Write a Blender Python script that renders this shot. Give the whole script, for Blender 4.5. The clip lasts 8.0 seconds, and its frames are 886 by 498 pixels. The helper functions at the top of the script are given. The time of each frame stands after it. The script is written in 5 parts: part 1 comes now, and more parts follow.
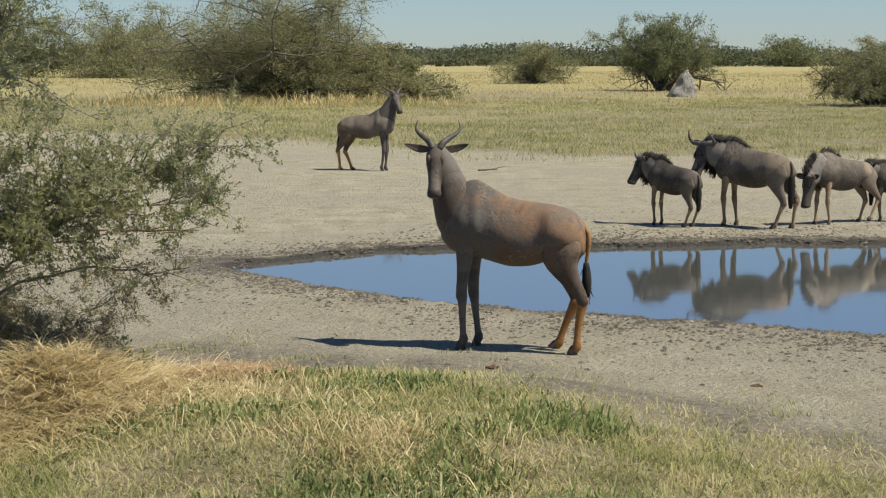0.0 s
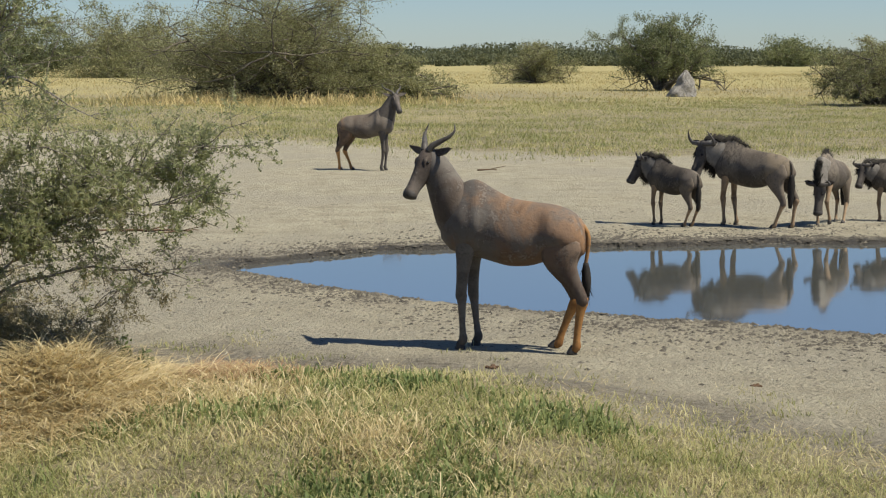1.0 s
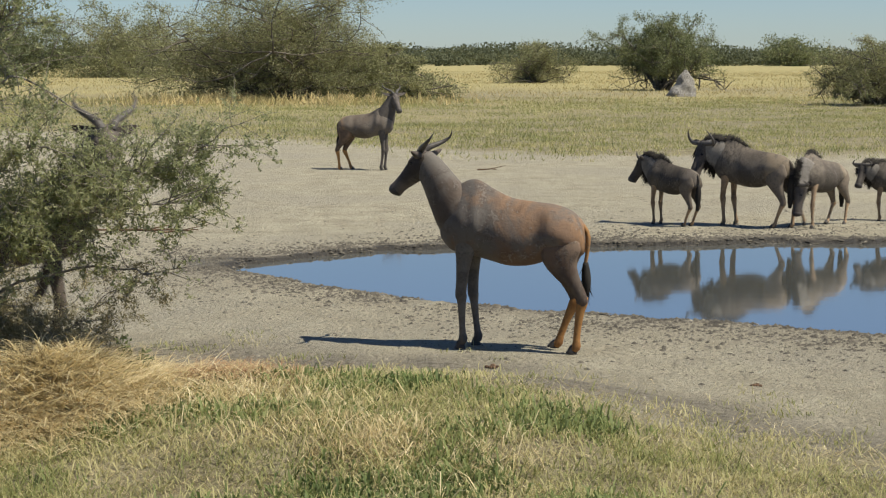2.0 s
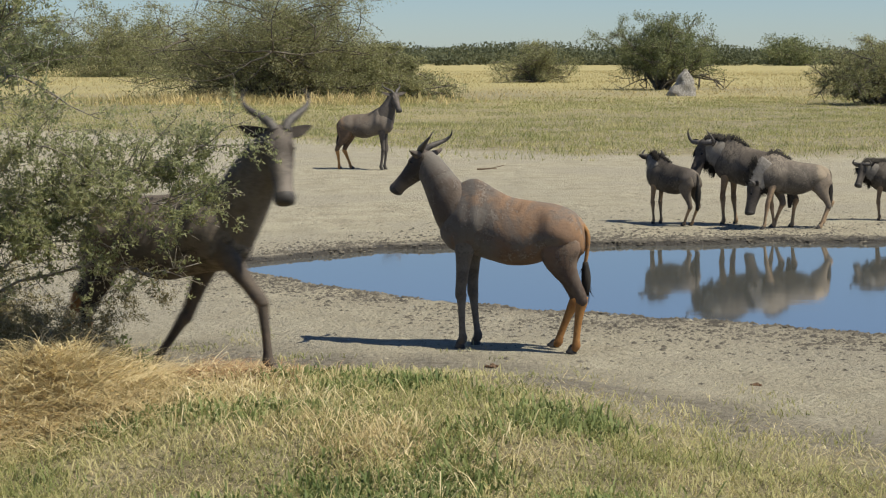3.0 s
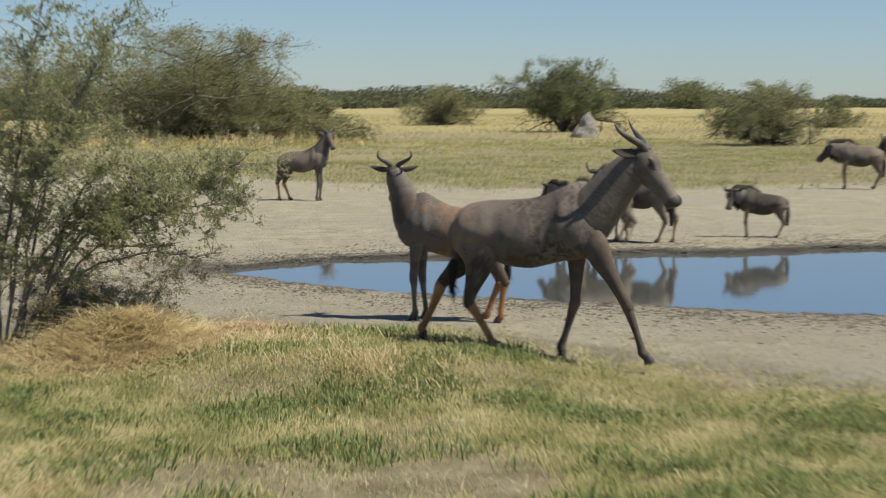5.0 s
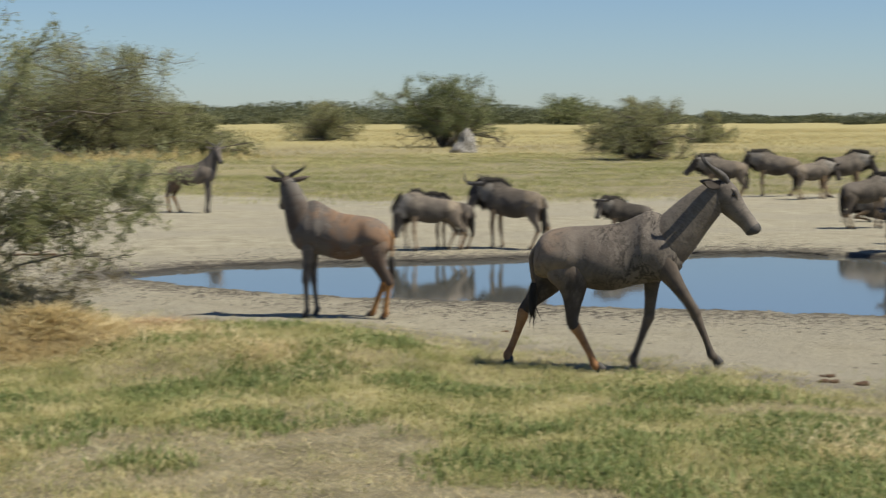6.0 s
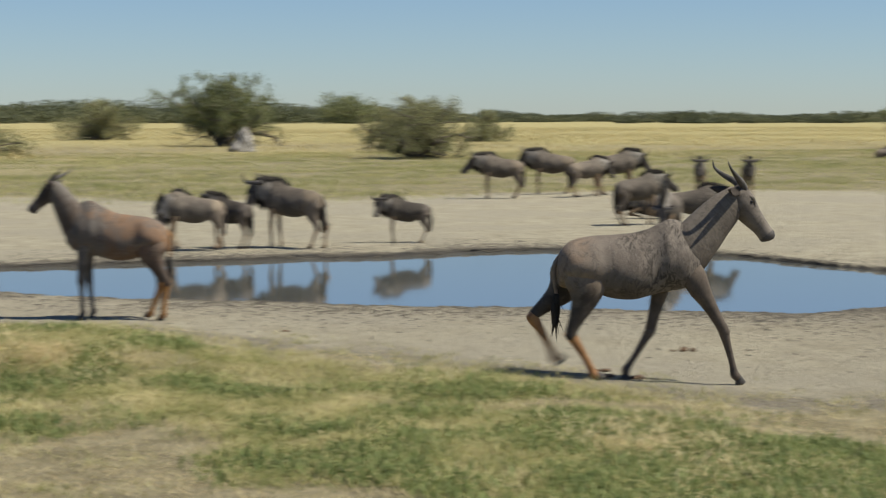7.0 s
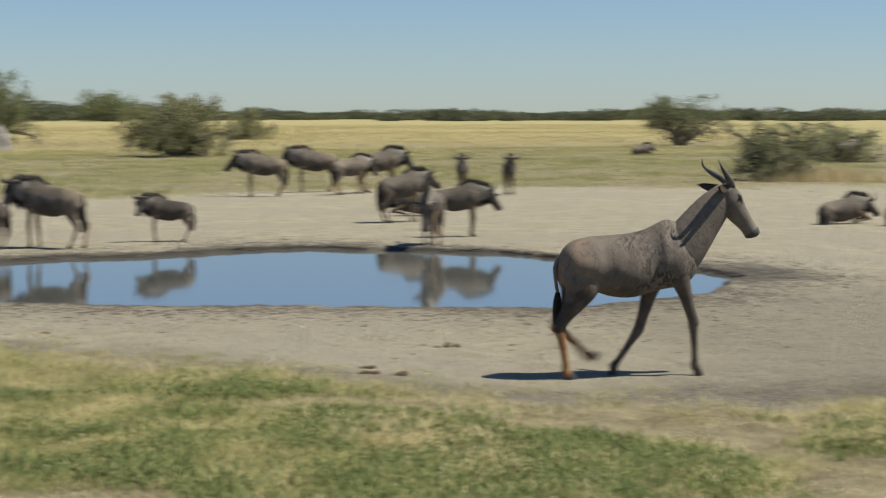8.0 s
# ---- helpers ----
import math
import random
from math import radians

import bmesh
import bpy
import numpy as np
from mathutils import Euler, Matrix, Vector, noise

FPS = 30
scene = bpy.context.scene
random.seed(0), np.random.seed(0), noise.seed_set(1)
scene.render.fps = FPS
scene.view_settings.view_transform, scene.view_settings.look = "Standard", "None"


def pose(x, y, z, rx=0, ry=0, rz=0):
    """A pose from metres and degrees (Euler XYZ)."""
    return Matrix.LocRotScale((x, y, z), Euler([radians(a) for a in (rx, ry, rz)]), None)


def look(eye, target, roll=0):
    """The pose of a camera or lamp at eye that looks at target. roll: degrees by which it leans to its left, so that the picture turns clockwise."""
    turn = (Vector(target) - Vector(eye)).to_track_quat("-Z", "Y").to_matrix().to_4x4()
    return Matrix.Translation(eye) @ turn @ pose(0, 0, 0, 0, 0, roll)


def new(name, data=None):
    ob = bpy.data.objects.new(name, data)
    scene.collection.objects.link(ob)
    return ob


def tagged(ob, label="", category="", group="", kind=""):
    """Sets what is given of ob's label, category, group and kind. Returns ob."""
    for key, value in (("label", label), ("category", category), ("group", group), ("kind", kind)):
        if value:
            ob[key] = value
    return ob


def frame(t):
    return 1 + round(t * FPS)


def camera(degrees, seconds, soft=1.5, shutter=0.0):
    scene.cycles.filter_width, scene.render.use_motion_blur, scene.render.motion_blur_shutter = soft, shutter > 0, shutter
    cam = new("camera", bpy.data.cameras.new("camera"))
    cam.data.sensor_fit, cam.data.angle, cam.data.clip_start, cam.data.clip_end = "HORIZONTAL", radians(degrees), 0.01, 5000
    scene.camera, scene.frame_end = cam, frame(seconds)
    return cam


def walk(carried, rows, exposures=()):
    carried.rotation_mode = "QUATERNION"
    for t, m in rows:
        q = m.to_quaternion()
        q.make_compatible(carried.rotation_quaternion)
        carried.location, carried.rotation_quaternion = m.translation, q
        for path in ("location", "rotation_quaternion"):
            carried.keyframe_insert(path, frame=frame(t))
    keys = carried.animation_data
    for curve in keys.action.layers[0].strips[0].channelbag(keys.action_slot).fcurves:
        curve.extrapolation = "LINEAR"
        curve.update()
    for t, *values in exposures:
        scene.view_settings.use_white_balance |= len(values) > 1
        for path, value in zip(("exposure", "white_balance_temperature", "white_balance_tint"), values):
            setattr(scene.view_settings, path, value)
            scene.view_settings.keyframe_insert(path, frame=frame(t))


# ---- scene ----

# ---------------------------------------------------------------- camera
TILT = lambda rise: 90 - math.degrees(math.atan(rise / 3290.0))


def aim(x, y, z, yaw, rise, roll=0.0):
    """Camera pose: yaw in radians to the right, rise = how far the horizon stands above the centre."""
    return pose(x, y, z, 0, 0, -math.degrees(yaw)) @ pose(0, 0, 0, TILT(rise), 0, 0) @ pose(0, 0, 0, 0, 0, roll)


cam = camera(26.8, 8.0, soft=1.2, shutter=0.8)
WALK_ROWS = [
    (0.0, aim(0, 0, 2, 0.0, 336)),
    (2.0, aim(0, 0, 2, 0.0003, 337)),
    (3.5, aim(0, 0, 2, 0.0006, 338)),
    (4.0, aim(0, 0, 2, 0.0010, 338)),
    (4.2, aim(0, 0, 2, 0.0022, 336)),
    (4.75, aim(-0.30, -2.7, 2, 0.035, 285)),
    (5.3, aim(-0.58, -5.2, 2, 0.066, 246)),
    (5.5, aim(-0.61, -5.5, 2, 0.0768, 242)),
    (6.0, aim(-0.64, -5.8, 2, 0.1154, 233)),
    (6.5, aim(-0.64, -5.8, 2, 0.1680, 233)),
    (7.0, aim(-0.64, -5.8, 2, 0.2343, 235)),
    (7.5, aim(-0.64, -5.8, 2, 0.2951, 237)),
    (8.0, aim(-0.64, -5.8, 2, 0.3613, 239)),
]
walk(cam, WALK_ROWS)

# ---------------------------------------------------------------- light
SUN_DIR = Vector((0.87, -0.32, 1.45)).normalized()
world = bpy.data.worlds.new("sky")
scene.world = world
world.use_nodes = True
wn = world.node_tree.nodes
sky = wn.new("ShaderNodeTexSky")
sky.sky_type = "NISHITA"
sky.sun_disc = False
sky.sun_elevation = math.asin(SUN_DIR.z)
sky.sun_rotation = math.atan2(SUN_DIR.x, SUN_DIR.y)
sky.air_density, sky.dust_density, sky.ozone_density, sky.altitude = 1.0, 0.25, 2.5, 900
wn["Background"].inputs["Strength"].default_value = 0.062
tint = wn.new("ShaderNodeMix")
tint.data_type, tint.blend_type = "RGBA", "MULTIPLY"
tint.inputs["Factor"].default_value = 1.0
tint.inputs["B"].default_value = (0.79, 0.925, 1.13, 1)
world.node_tree.links.new(sky.outputs["Color"], tint.inputs["A"])
world.node_tree.links.new(tint.outputs["Result"], wn["Background"].inputs["Color"])
sun_data = bpy.data.lights.new("sun", "SUN")
sun_data.energy, sun_data.angle, sun_data.color = 4.9, radians(0.55), (1.0, 0.94, 0.80)
sun = new("sun", sun_data)
sun.matrix_basis = look((0, 0, 60), Vector((0, 0, 60)) - SUN_DIR)
scene.view_settings.exposure = 0.38


# ---------------------------------------------------------------- materials
def nodes_of(name, rough=0.8, spec=0.3):
    m = bpy.data.materials.new(name)
    m.use_nodes = True
    nt = m.node_tree
    b = nt.nodes["Principled BSDF"]
    b.inputs["Roughness"].default_value = rough
    b.inputs["Specular IOR Level"].default_value = spec
    return m, nt, b


def n_noise(nt, vec, scale, detail=4.0, rough=0.55, distort=0.0):
    n = nt.nodes.new("ShaderNodeTexNoise")
    n.inputs["Scale"].default_value = scale
    n.inputs["Detail"].default_value = detail
    n.inputs["Roughness"].default_value = rough
    n.inputs["Distortion"].default_value = distort
    if vec is not None:
        nt.links.new(vec, n.inputs["Vector"])
    return n.outputs["Fac"]


def n_ramp(nt, fac, stops):
    r = nt.nodes.new("ShaderNodeValToRGB")
    el = r.color_ramp.elements
    while len(el) > 1:
        el.remove(el[-1])
    el[0].position, el[0].color = stops[0][0], (*stops[0][1], 1)
    for p, c in stops[1:]:
        e = el.new(p)
        e.color = (*c, 1)
    nt.links.new(fac, r.inputs["Fac"])
    return r.outputs["Color"]


def n_mix(nt, fac, a, b, mode="MIX"):
    m = nt.nodes.new("ShaderNodeMix")
    m.data_type, m.blend_type = "RGBA", mode
    for sock, v in ((m.inputs["Factor"], fac), (m.inputs["A"], a), (m.inputs["B"], b)):
        if isinstance(v, (int, float)):
            sock.default_value = v
        elif isinstance(v, tuple):
            sock.default_value = (*v, 1)
        else:
            nt.links.new(v, sock)
    return m.outputs["Result"]


def n_math(nt, op, a, b=0.0, clamp=False):
    m = nt.nodes.new("ShaderNodeMath")
    m.operation, m.use_clamp = op, clamp
    for sock, v in ((m.inputs[0], a), (m.inputs[1], b)):
        if isinstance(v, (int, float)):
            sock.default_value = v
        else:
            nt.links.new(v, sock)
    return m.outputs[0]


def n_range(nt, v, a, b, c=0.0, d=1.0):
    m = nt.nodes.new("ShaderNodeMapRange")
    m.interpolation_type = "SMOOTHSTEP"
    nt.links.new(v, m.inputs["Value"])
    for k, x in zip(("From Min", "From Max", "To Min", "To Max"), (a, b, c, d)):
        m.inputs[k].default_value = x
    return m.outputs["Result"]


def n_bump(nt, b, height, strength, dist):
    u = nt.nodes.new("ShaderNodeBump")
    u.inputs["Strength"].default_value, u.inputs["Distance"].default_value = strength, dist
    nt.links.new(height, u.inputs["Height"])
    nt.links.new(u.outputs["Normal"], b.inputs["Normal"])


def n_coord(nt, which="Object"):
    return nt.nodes.new("ShaderNodeTexCoord").outputs[which]


def n_sep(nt, vec):
    s = nt.nodes.new("ShaderNodeSeparateXYZ")
    nt.links.new(vec, s.inputs["Vector"])
    return s.outputs


def n_attr(nt, name):
    a = nt.nodes.new("ShaderNodeAttribute")
    a.attribute_name = name
    return a.outputs["Fac"]


def n_scaled(nt, vec, s):
    m = nt.nodes.new("ShaderNodeMapping")
    m.inputs["Scale"].default_value = s
    nt.links.new(vec, m.inputs["Vector"])
    return m.outputs["Vector"]


def mat_ground():
    m, nt, b = nodes_of("dry_ground", 0.95, 0.15)
    c = n_coord(nt)
    flat = n_scaled(nt, c, (1, 1, 0))
    big = n_noise(nt, flat, 0.35, 3)
    mid = n_noise(nt, flat, 2.2, 6, 0.62)
    fine = n_noise(nt, flat, 17, 6, 0.7)
    speck = n_noise(nt, flat, 46, 3, 0.6)
    sand = n_ramp(nt, mid, [(0.25, (0.25, 0.221, 0.157)), (0.5, (0.36, 0.325, 0.235)), (0.8, (0.45, 0.41, 0.30))])
    sand = n_mix(nt, n_range(nt, big, 0.4, 0.65), sand, (0.335, 0.305, 0.23))
    sand = n_mix(nt, n_range(nt, fine, 0.56, 0.72, 0, 0.55), sand, (0.15, 0.13, 0.10))
    sand = n_mix(nt, n_range(nt, speck, 0.60, 0.68, 0, 0.9), sand, (0.08, 0.068, 0.052))
    pocks = n_noise(nt, flat, 12, 3, 0.6, 0.5)
    sand = n_mix(nt, n_range(nt, pocks, 0.62, 0.70, 0, 0.55), sand, (0.13, 0.112, 0.085))
    trod = n_math(nt, "MULTIPLY", n_attr(nt, "trod"), n_range(nt, mid, 0.32, 0.6, 0.55, 1.0))
    sand = n_mix(nt, trod, sand, n_mix(nt, n_range(nt, fine, 0.4, 0.65), (0.21, 0.185, 0.145), (0.10, 0.088, 0.068)))
    litter = n_ramp(nt, mid, [(0.3, (0.15, 0.128, 0.078)), (0.5, (0.25, 0.215, 0.135)), (0.75, (0.39, 0.34, 0.22))])
    litter = n_mix(nt, n_range(nt, fine, 0.45, 0.7, 0, 0.6), litter, (0.22, 0.21, 0.09))
    grass = n_attr(nt, "grass")
    edge = n_math(nt, "ADD", grass, n_math(nt, "MULTIPLY", n_math(nt, "SUBTRACT", mid, 0.5), 1.1))
    col = n_mix(nt, n_range(nt, edge, 0.3, 0.7), sand, litter)
    dry = n_ramp(nt, mid, [(0.3, (0.27, 0.235, 0.108)), (0.7, (0.41, 0.355, 0.17))])
    col = n_mix(nt, n_attr(nt, "gold"), col, dry)
    wet = n_math(nt, "ADD", n_attr(nt, "wet"), n_math(nt, "MULTIPLY", n_math(nt, "SUBTRACT", mid, 0.5), 0.8))
    wetm = n_range(nt, wet, 0.35, 0.85)
    col = n_mix(nt, wetm, col, (0.055, 0.05, 0.042))
    nt.links.new(col, b.inputs["Base Color"])
    nt.links.new(n_range(nt, wetm, 0, 1, 0.95, 0.6), b.inputs["Roughness"])
    h = n_math(nt, "ADD", n_math(nt, "MULTIPLY", fine, 1.2), n_math(nt, "MULTIPLY", mid, 1.5))
    pits = nt.nodes.new("ShaderNodeTexVoronoi")
    pits.inputs["Scale"].default_value = 7.0
    warp = nt.nodes.new("ShaderNodeVectorMath")
    warp.operation = "ADD"
    nt.links.new(flat, warp.inputs[0])
    wn_ = nt.nodes.new("ShaderNodeTexNoise")
    wn_.inputs["Scale"].default_value = 3.0
    nt.links.new(flat, wn_.inputs["Vector"])
    nt.links.new(wn_.outputs["Color"], warp.inputs[1])
    nt.links.new(warp.outputs["Vector"], pits.inputs["Vector"])
    h = n_math(nt, "ADD", h, n_math(nt, "MULTIPLY", n_range(nt, pits.outputs["Distance"], 0.05, 0.5), 0.3))
    h = n_math(nt, "ADD", h, n_math(nt, "MULTIPLY", speck, 0.35))
    n_bump(nt, b, h, 0.9, 0.05)
    return m


def mat_water():
    m, nt, b = nodes_of("pond_water", 0.05, 0.5)
    c = n_coord(nt)
    b.inputs["Base Color"].default_value = (0.098, 0.10, 0.088, 1)
    b.inputs["IOR"].default_value = 4.0
    b.inputs["Specular IOR Level"].default_value = 0.9
    r = n_noise(nt, n_scaled(nt, c, (2.0, 5.5, 1)), 1.0, 3, 0.5)
    n_bump(nt, b, r, 0.008, 0.05)
    return m


def mat_foliage(name, stops, rough=0.65, trans=0.42, patch=0.7, share=0.4):
    """Leaves and blades whose colour changes from piece to piece."""
    m, nt, b = nodes_of(name, rough, 0.25)
    g = nt.nodes.new("ShaderNodeNewGeometry")
    c = n_coord(nt)
    big = n_noise(nt, c, patch, 4)
    v = n_math(nt, "ADD", n_math(nt, "MULTIPLY", g.outputs["Random Per Island"], 1 - share),
               n_math(nt, "MULTIPLY", n_range(nt, big, 0.3, 0.7), share))
    col = n_ramp(nt, v, stops)
    nt.links.new(col, b.inputs["Base Color"])
    tr = nt.nodes.new("ShaderNodeBsdfTranslucent")
    nt.links.new(col, tr.inputs["Color"])
    mix = nt.nodes.new("ShaderNodeMixShader")
    mix.inputs["Fac"].default_value = trans
    nt.links.new(b.outputs["BSDF"], mix.inputs[1])
    nt.links.new(tr.outputs["BSDF"], mix.inputs[2])
    nt.links.new(mix.outputs["Shader"], nt.nodes["Material Output"].inputs["Surface"])
    return m


def mat_plain(name, dark, light, scale=6, rough=0.8, bump=0.3, dist=0.01, spec=0.3, stretch=(1, 1, 1)):
    m, nt, b = nodes_of(name, rough, spec)
    c = n_scaled(nt, n_coord(nt), stretch)
    a = n_noise(nt, c, scale, 5, 0.6)
    f = n_noise(nt, c, scale * 7, 4, 0.6)
    col = n_ramp(nt, a, [(0.3, dark), (0.7, light)])
    col = n_mix(nt, n_range(nt, f, 0.45, 0.75, 0, 0.5), col, tuple(x * 0.6 for x in dark))
    nt.links.new(col, b.inputs["Base Color"])
    n_bump(nt, b, f, bump, dist)
    return m


def mat_coat(name, top, flank, rump, mud, mud_amount=0.5, streak=0.0, rump_x=-0.25, z0=0.58, z1=0.95):
    """Short animal hair: darker low down, lighter towards the back, a rump tone, dried mud in patches, fine hair
    relief.
    """
    m, nt, b = nodes_of(name, 0.75, 0.25)
    c = n_coord(nt)
    s = n_sep(nt, c)
    a = n_noise(nt, c, 3.0, 4, 0.55)
    hair = n_noise(nt, n_scaled(nt, c, (45, 90, 60)), 1.0, 4, 0.6)
    patch = n_noise(nt, c, 4.2, 5, 0.6, 0.6)
    blot = n_noise(nt, n_scaled(nt, c, (1, 1, 0.7)), 11, 5, 0.65, 0.8)
    # low colour gives way to top colour with height, along a ragged border
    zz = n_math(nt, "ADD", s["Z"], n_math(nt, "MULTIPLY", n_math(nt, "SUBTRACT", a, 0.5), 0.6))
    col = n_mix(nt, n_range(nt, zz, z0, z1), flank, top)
    xx = n_math(nt, "ADD", s["X"], n_math(nt, "MULTIPLY", n_math(nt, "SUBTRACT", a, 0.5), 0.30))
    col = n_mix(nt, n_range(nt, xx, rump_x, rump_x - 0.16), col, rump)
    shoulder = n_math(nt, "MULTIPLY", n_range(nt, s["X"], 0.08, 0.22), n_range(nt, a, 0.36, 0.50))
    col = n_mix(nt, n_math(nt, "MULTIPLY", shoulder, mud_amount), col, mud)
    col = n_mix(nt, n_range(nt, patch, 0.43, 0.64, 0, 0.9 * mud_amount), col, mud)
    col = n_mix(nt, n_range(nt, patch, 0.46, 0.30, 0, 0.45), col, tuple(x * 0.62 for x in flank))
    col = n_mix(nt, n_range(nt, blot, 0.50, 0.66, 0, 0.5), col, tuple(x * 0.6 for x in flank))
    fleck = n_noise(nt, c, 52, 4, 0.75, 0.3)
    crust = n_math(nt, "ADD", fleck, n_math(nt, "MULTIPLY", n_math(nt, "SUBTRACT", blot, 0.5), 0.9))
    col = n_mix(nt, n_range(nt, crust, 0.60, 0.70, 0, 0.5 * mud_amount), col, tuple(0.45 * x + c0 for x, c0 in zip(mud, (0.20, 0.18, 0.155))))
    if streak:
        st = n_noise(nt, n_scaled(nt, c, (20, 20, 9)), 1.0, 6, 0.75, 1.5)
        where = n_math(nt, "MULTIPLY", n_range(nt, s["X"], -0.18, 0.05), n_range(nt, a, 0.40, 0.58, 0.25, 1.0))
        col = n_mix(nt, n_math(nt, "MULTIPLY", n_range(nt, st, 0.46, 0.58, 0, streak), where), col, tuple(x * 0.4 for x in flank))
    col = n_mix(nt, n_range(nt, hair, 0.42, 0.75, 0, 0.16), col, tuple(x * 0.55 for x in flank))
    nt.links.new(col, b.inputs["Base Color"])
    n_bump(nt, b, n_math(nt, "ADD", n_math(nt, "MULTIPLY", hair, 0.35), n_math(nt, "MULTIPLY", blot, 0.9)), 0.4, 0.012)
    return m


M_GROUND = mat_ground()
M_WATER = mat_water()
M_GRASS = mat_foliage("short_grass", [(0.0, (0.12, 0.145, 0.048)), (0.25, (0.24, 0.255, 0.09)), (0.5, (0.385, 0.36, 0.16)), (0.85, (0.53, 0.47, 0.25)), (1.0, (0.66, 0.585, 0.355))], trans=0.35, patch=1.9, share=0.55)
M_GREEN = mat_foliage("green_herb", [(0.0, (0.095, 0.138, 0.044)), (0.5, (0.19, 0.235, 0.082)), (1.0, (0.33, 0.355, 0.145))])
M_STRAW = mat_foliage("dry_straw", [(0.0, (0.30, 0.225, 0.11)), (0.3, (0.52, 0.42, 0.22)), (0.7, (0.70, 0.59, 0.35)), (1.0, (0.84, 0.75, 0.51))], trans=0.35, patch=2.5, share=0.25)
M_RUSSET = mat_foliage("russet_straw", [(0.0, (0.20, 0.11, 0.05)), (0.4, (0.36, 0.22, 0.11)), (1.0, (0.58, 0.42, 0.24))], trans=0.25, patch=2.5, share=0.25)
M_VELD = mat_foliage("veld_grass", [(0.0, (0.19, 0.215, 0.075)), (0.35, (0.33, 0.34, 0.13)), (0.65, (0.47, 0.435, 0.19)), (1.0, (0.62, 0.53, 0.28))], patch=0.65, share=0.68)
M_GOLD = mat_foliage("golden_grass", [(0.0, (0.27, 0.26, 0.105)), (0.35, (0.43, 0.365, 0.165)), (0.7, (0.56, 0.44, 0.215)), (1.0, (0.66, 0.55, 0.30))], patch=0.22, share=0.65)
M_LEAF = mat_foliage("acacia_leaf", [(0.0, (0.11, 0.13, 0.058)), (0.5, (0.19, 0.21, 0.095)), (0.85, (0.25, 0.265, 0.125)), (1.0, (0.34, 0.32, 0.18))])
M_THORN = mat_foliage("thorn_leaf", [(0.0, (0.20, 0.225, 0.10)), (0.5, (0.33, 0.345, 0.17)), (0.85, (0.41, 0.41, 0.235)), (1.0, (0.49, 0.465, 0.31))], patch=1.6, share=0.5, trans=0.55)
M_DRY = mat_foliage("half_dry_leaf", [(0.0, (0.19, 0.165, 0.085)), (0.5, (0.32, 0.28, 0.155)), (1.0, (0.48, 0.42, 0.26))], patch=2.0)
M_WOODS = mat_foliage("woodland_leaf", [(0.0, (0.075, 0.087, 0.048)), (0.6, (0.12, 0.132, 0.072)), (1.0, (0.17, 0.17, 0.10))], patch=0.02)
M_SHRUB = mat_foliage("shrub_leaf", [(0.0, (0.165, 0.172, 0.08)), (0.6, (0.285, 0.285, 0.135)), (1.0, (0.40, 0.37, 0.21))])
M_BARK = mat_plain("grey_bark", (0.14, 0.125, 0.105), (0.30, 0.27, 0.23), 9, 0.9, 0.6, 0.02)
M_TWIG = mat_plain("pale_twig", (0.16, 0.14, 0.11), (0.34, 0.30, 0.25), 20, 0.9, 0.3, 0.004)
M_DARKTWIG = mat_plain("dark_twig", (0.075, 0.064, 0.05), (0.19, 0.165, 0.13), 12, 0.9, 0.3, 0.004)
M_CLOD = mat_plain("dark_clod", (0.05, 0.044, 0.036), (0.17, 0.15, 0.115), 5, 0.95, 0.6, 0.02)
M_CRUMB = mat_plain("dry_clod", (0.15, 0.132, 0.10), (0.33, 0.295, 0.22), 5, 0.95, 0.6, 0.02)
M_PALE = mat_plain("bleached_stalk", (0.52, 0.47, 0.37), (0.74, 0.69, 0.58), 20, 0.85, 0.2, 0.003)
M_MOUND = mat_plain("termite_earth", (0.28, 0.26, 0.23), (0.46, 0.43, 0.385), 4, 0.95, 1.0, 0.14)
M_DUNG = mat_plain("dung", (0.09, 0.055, 0.033), (0.20, 0.125, 0.075), 22, 0.95, 0.7, 0.02)
M_HORN = mat_plain("horn", (0.045, 0.04, 0.036), (0.13, 0.115, 0.10), 18, 0.5, 0.4, 0.006)
M_HOOF = mat_plain("hoof", (0.03, 0.027, 0.024), (0.08, 0.07, 0.06), 20, 0.6, 0.3, 0.004)
M_MUZZLE = mat_plain("muzzle_skin", (0.03, 0.027, 0.025), (0.085, 0.075, 0.066), 16, 0.6, 0.3, 0.006)
M_EYE = mat_plain("eye", (0.008, 0.007, 0.006), (0.015, 0.012, 0.01), 30, 0.15, 0.0, 0.001, 0.6)
M_BLACK = mat_plain("black_hair", (0.012, 0.011, 0.010), (0.04, 0.035, 0.03), 25, 0.8, 0.4, 0.01, 0.2, (1, 1, 0.2))

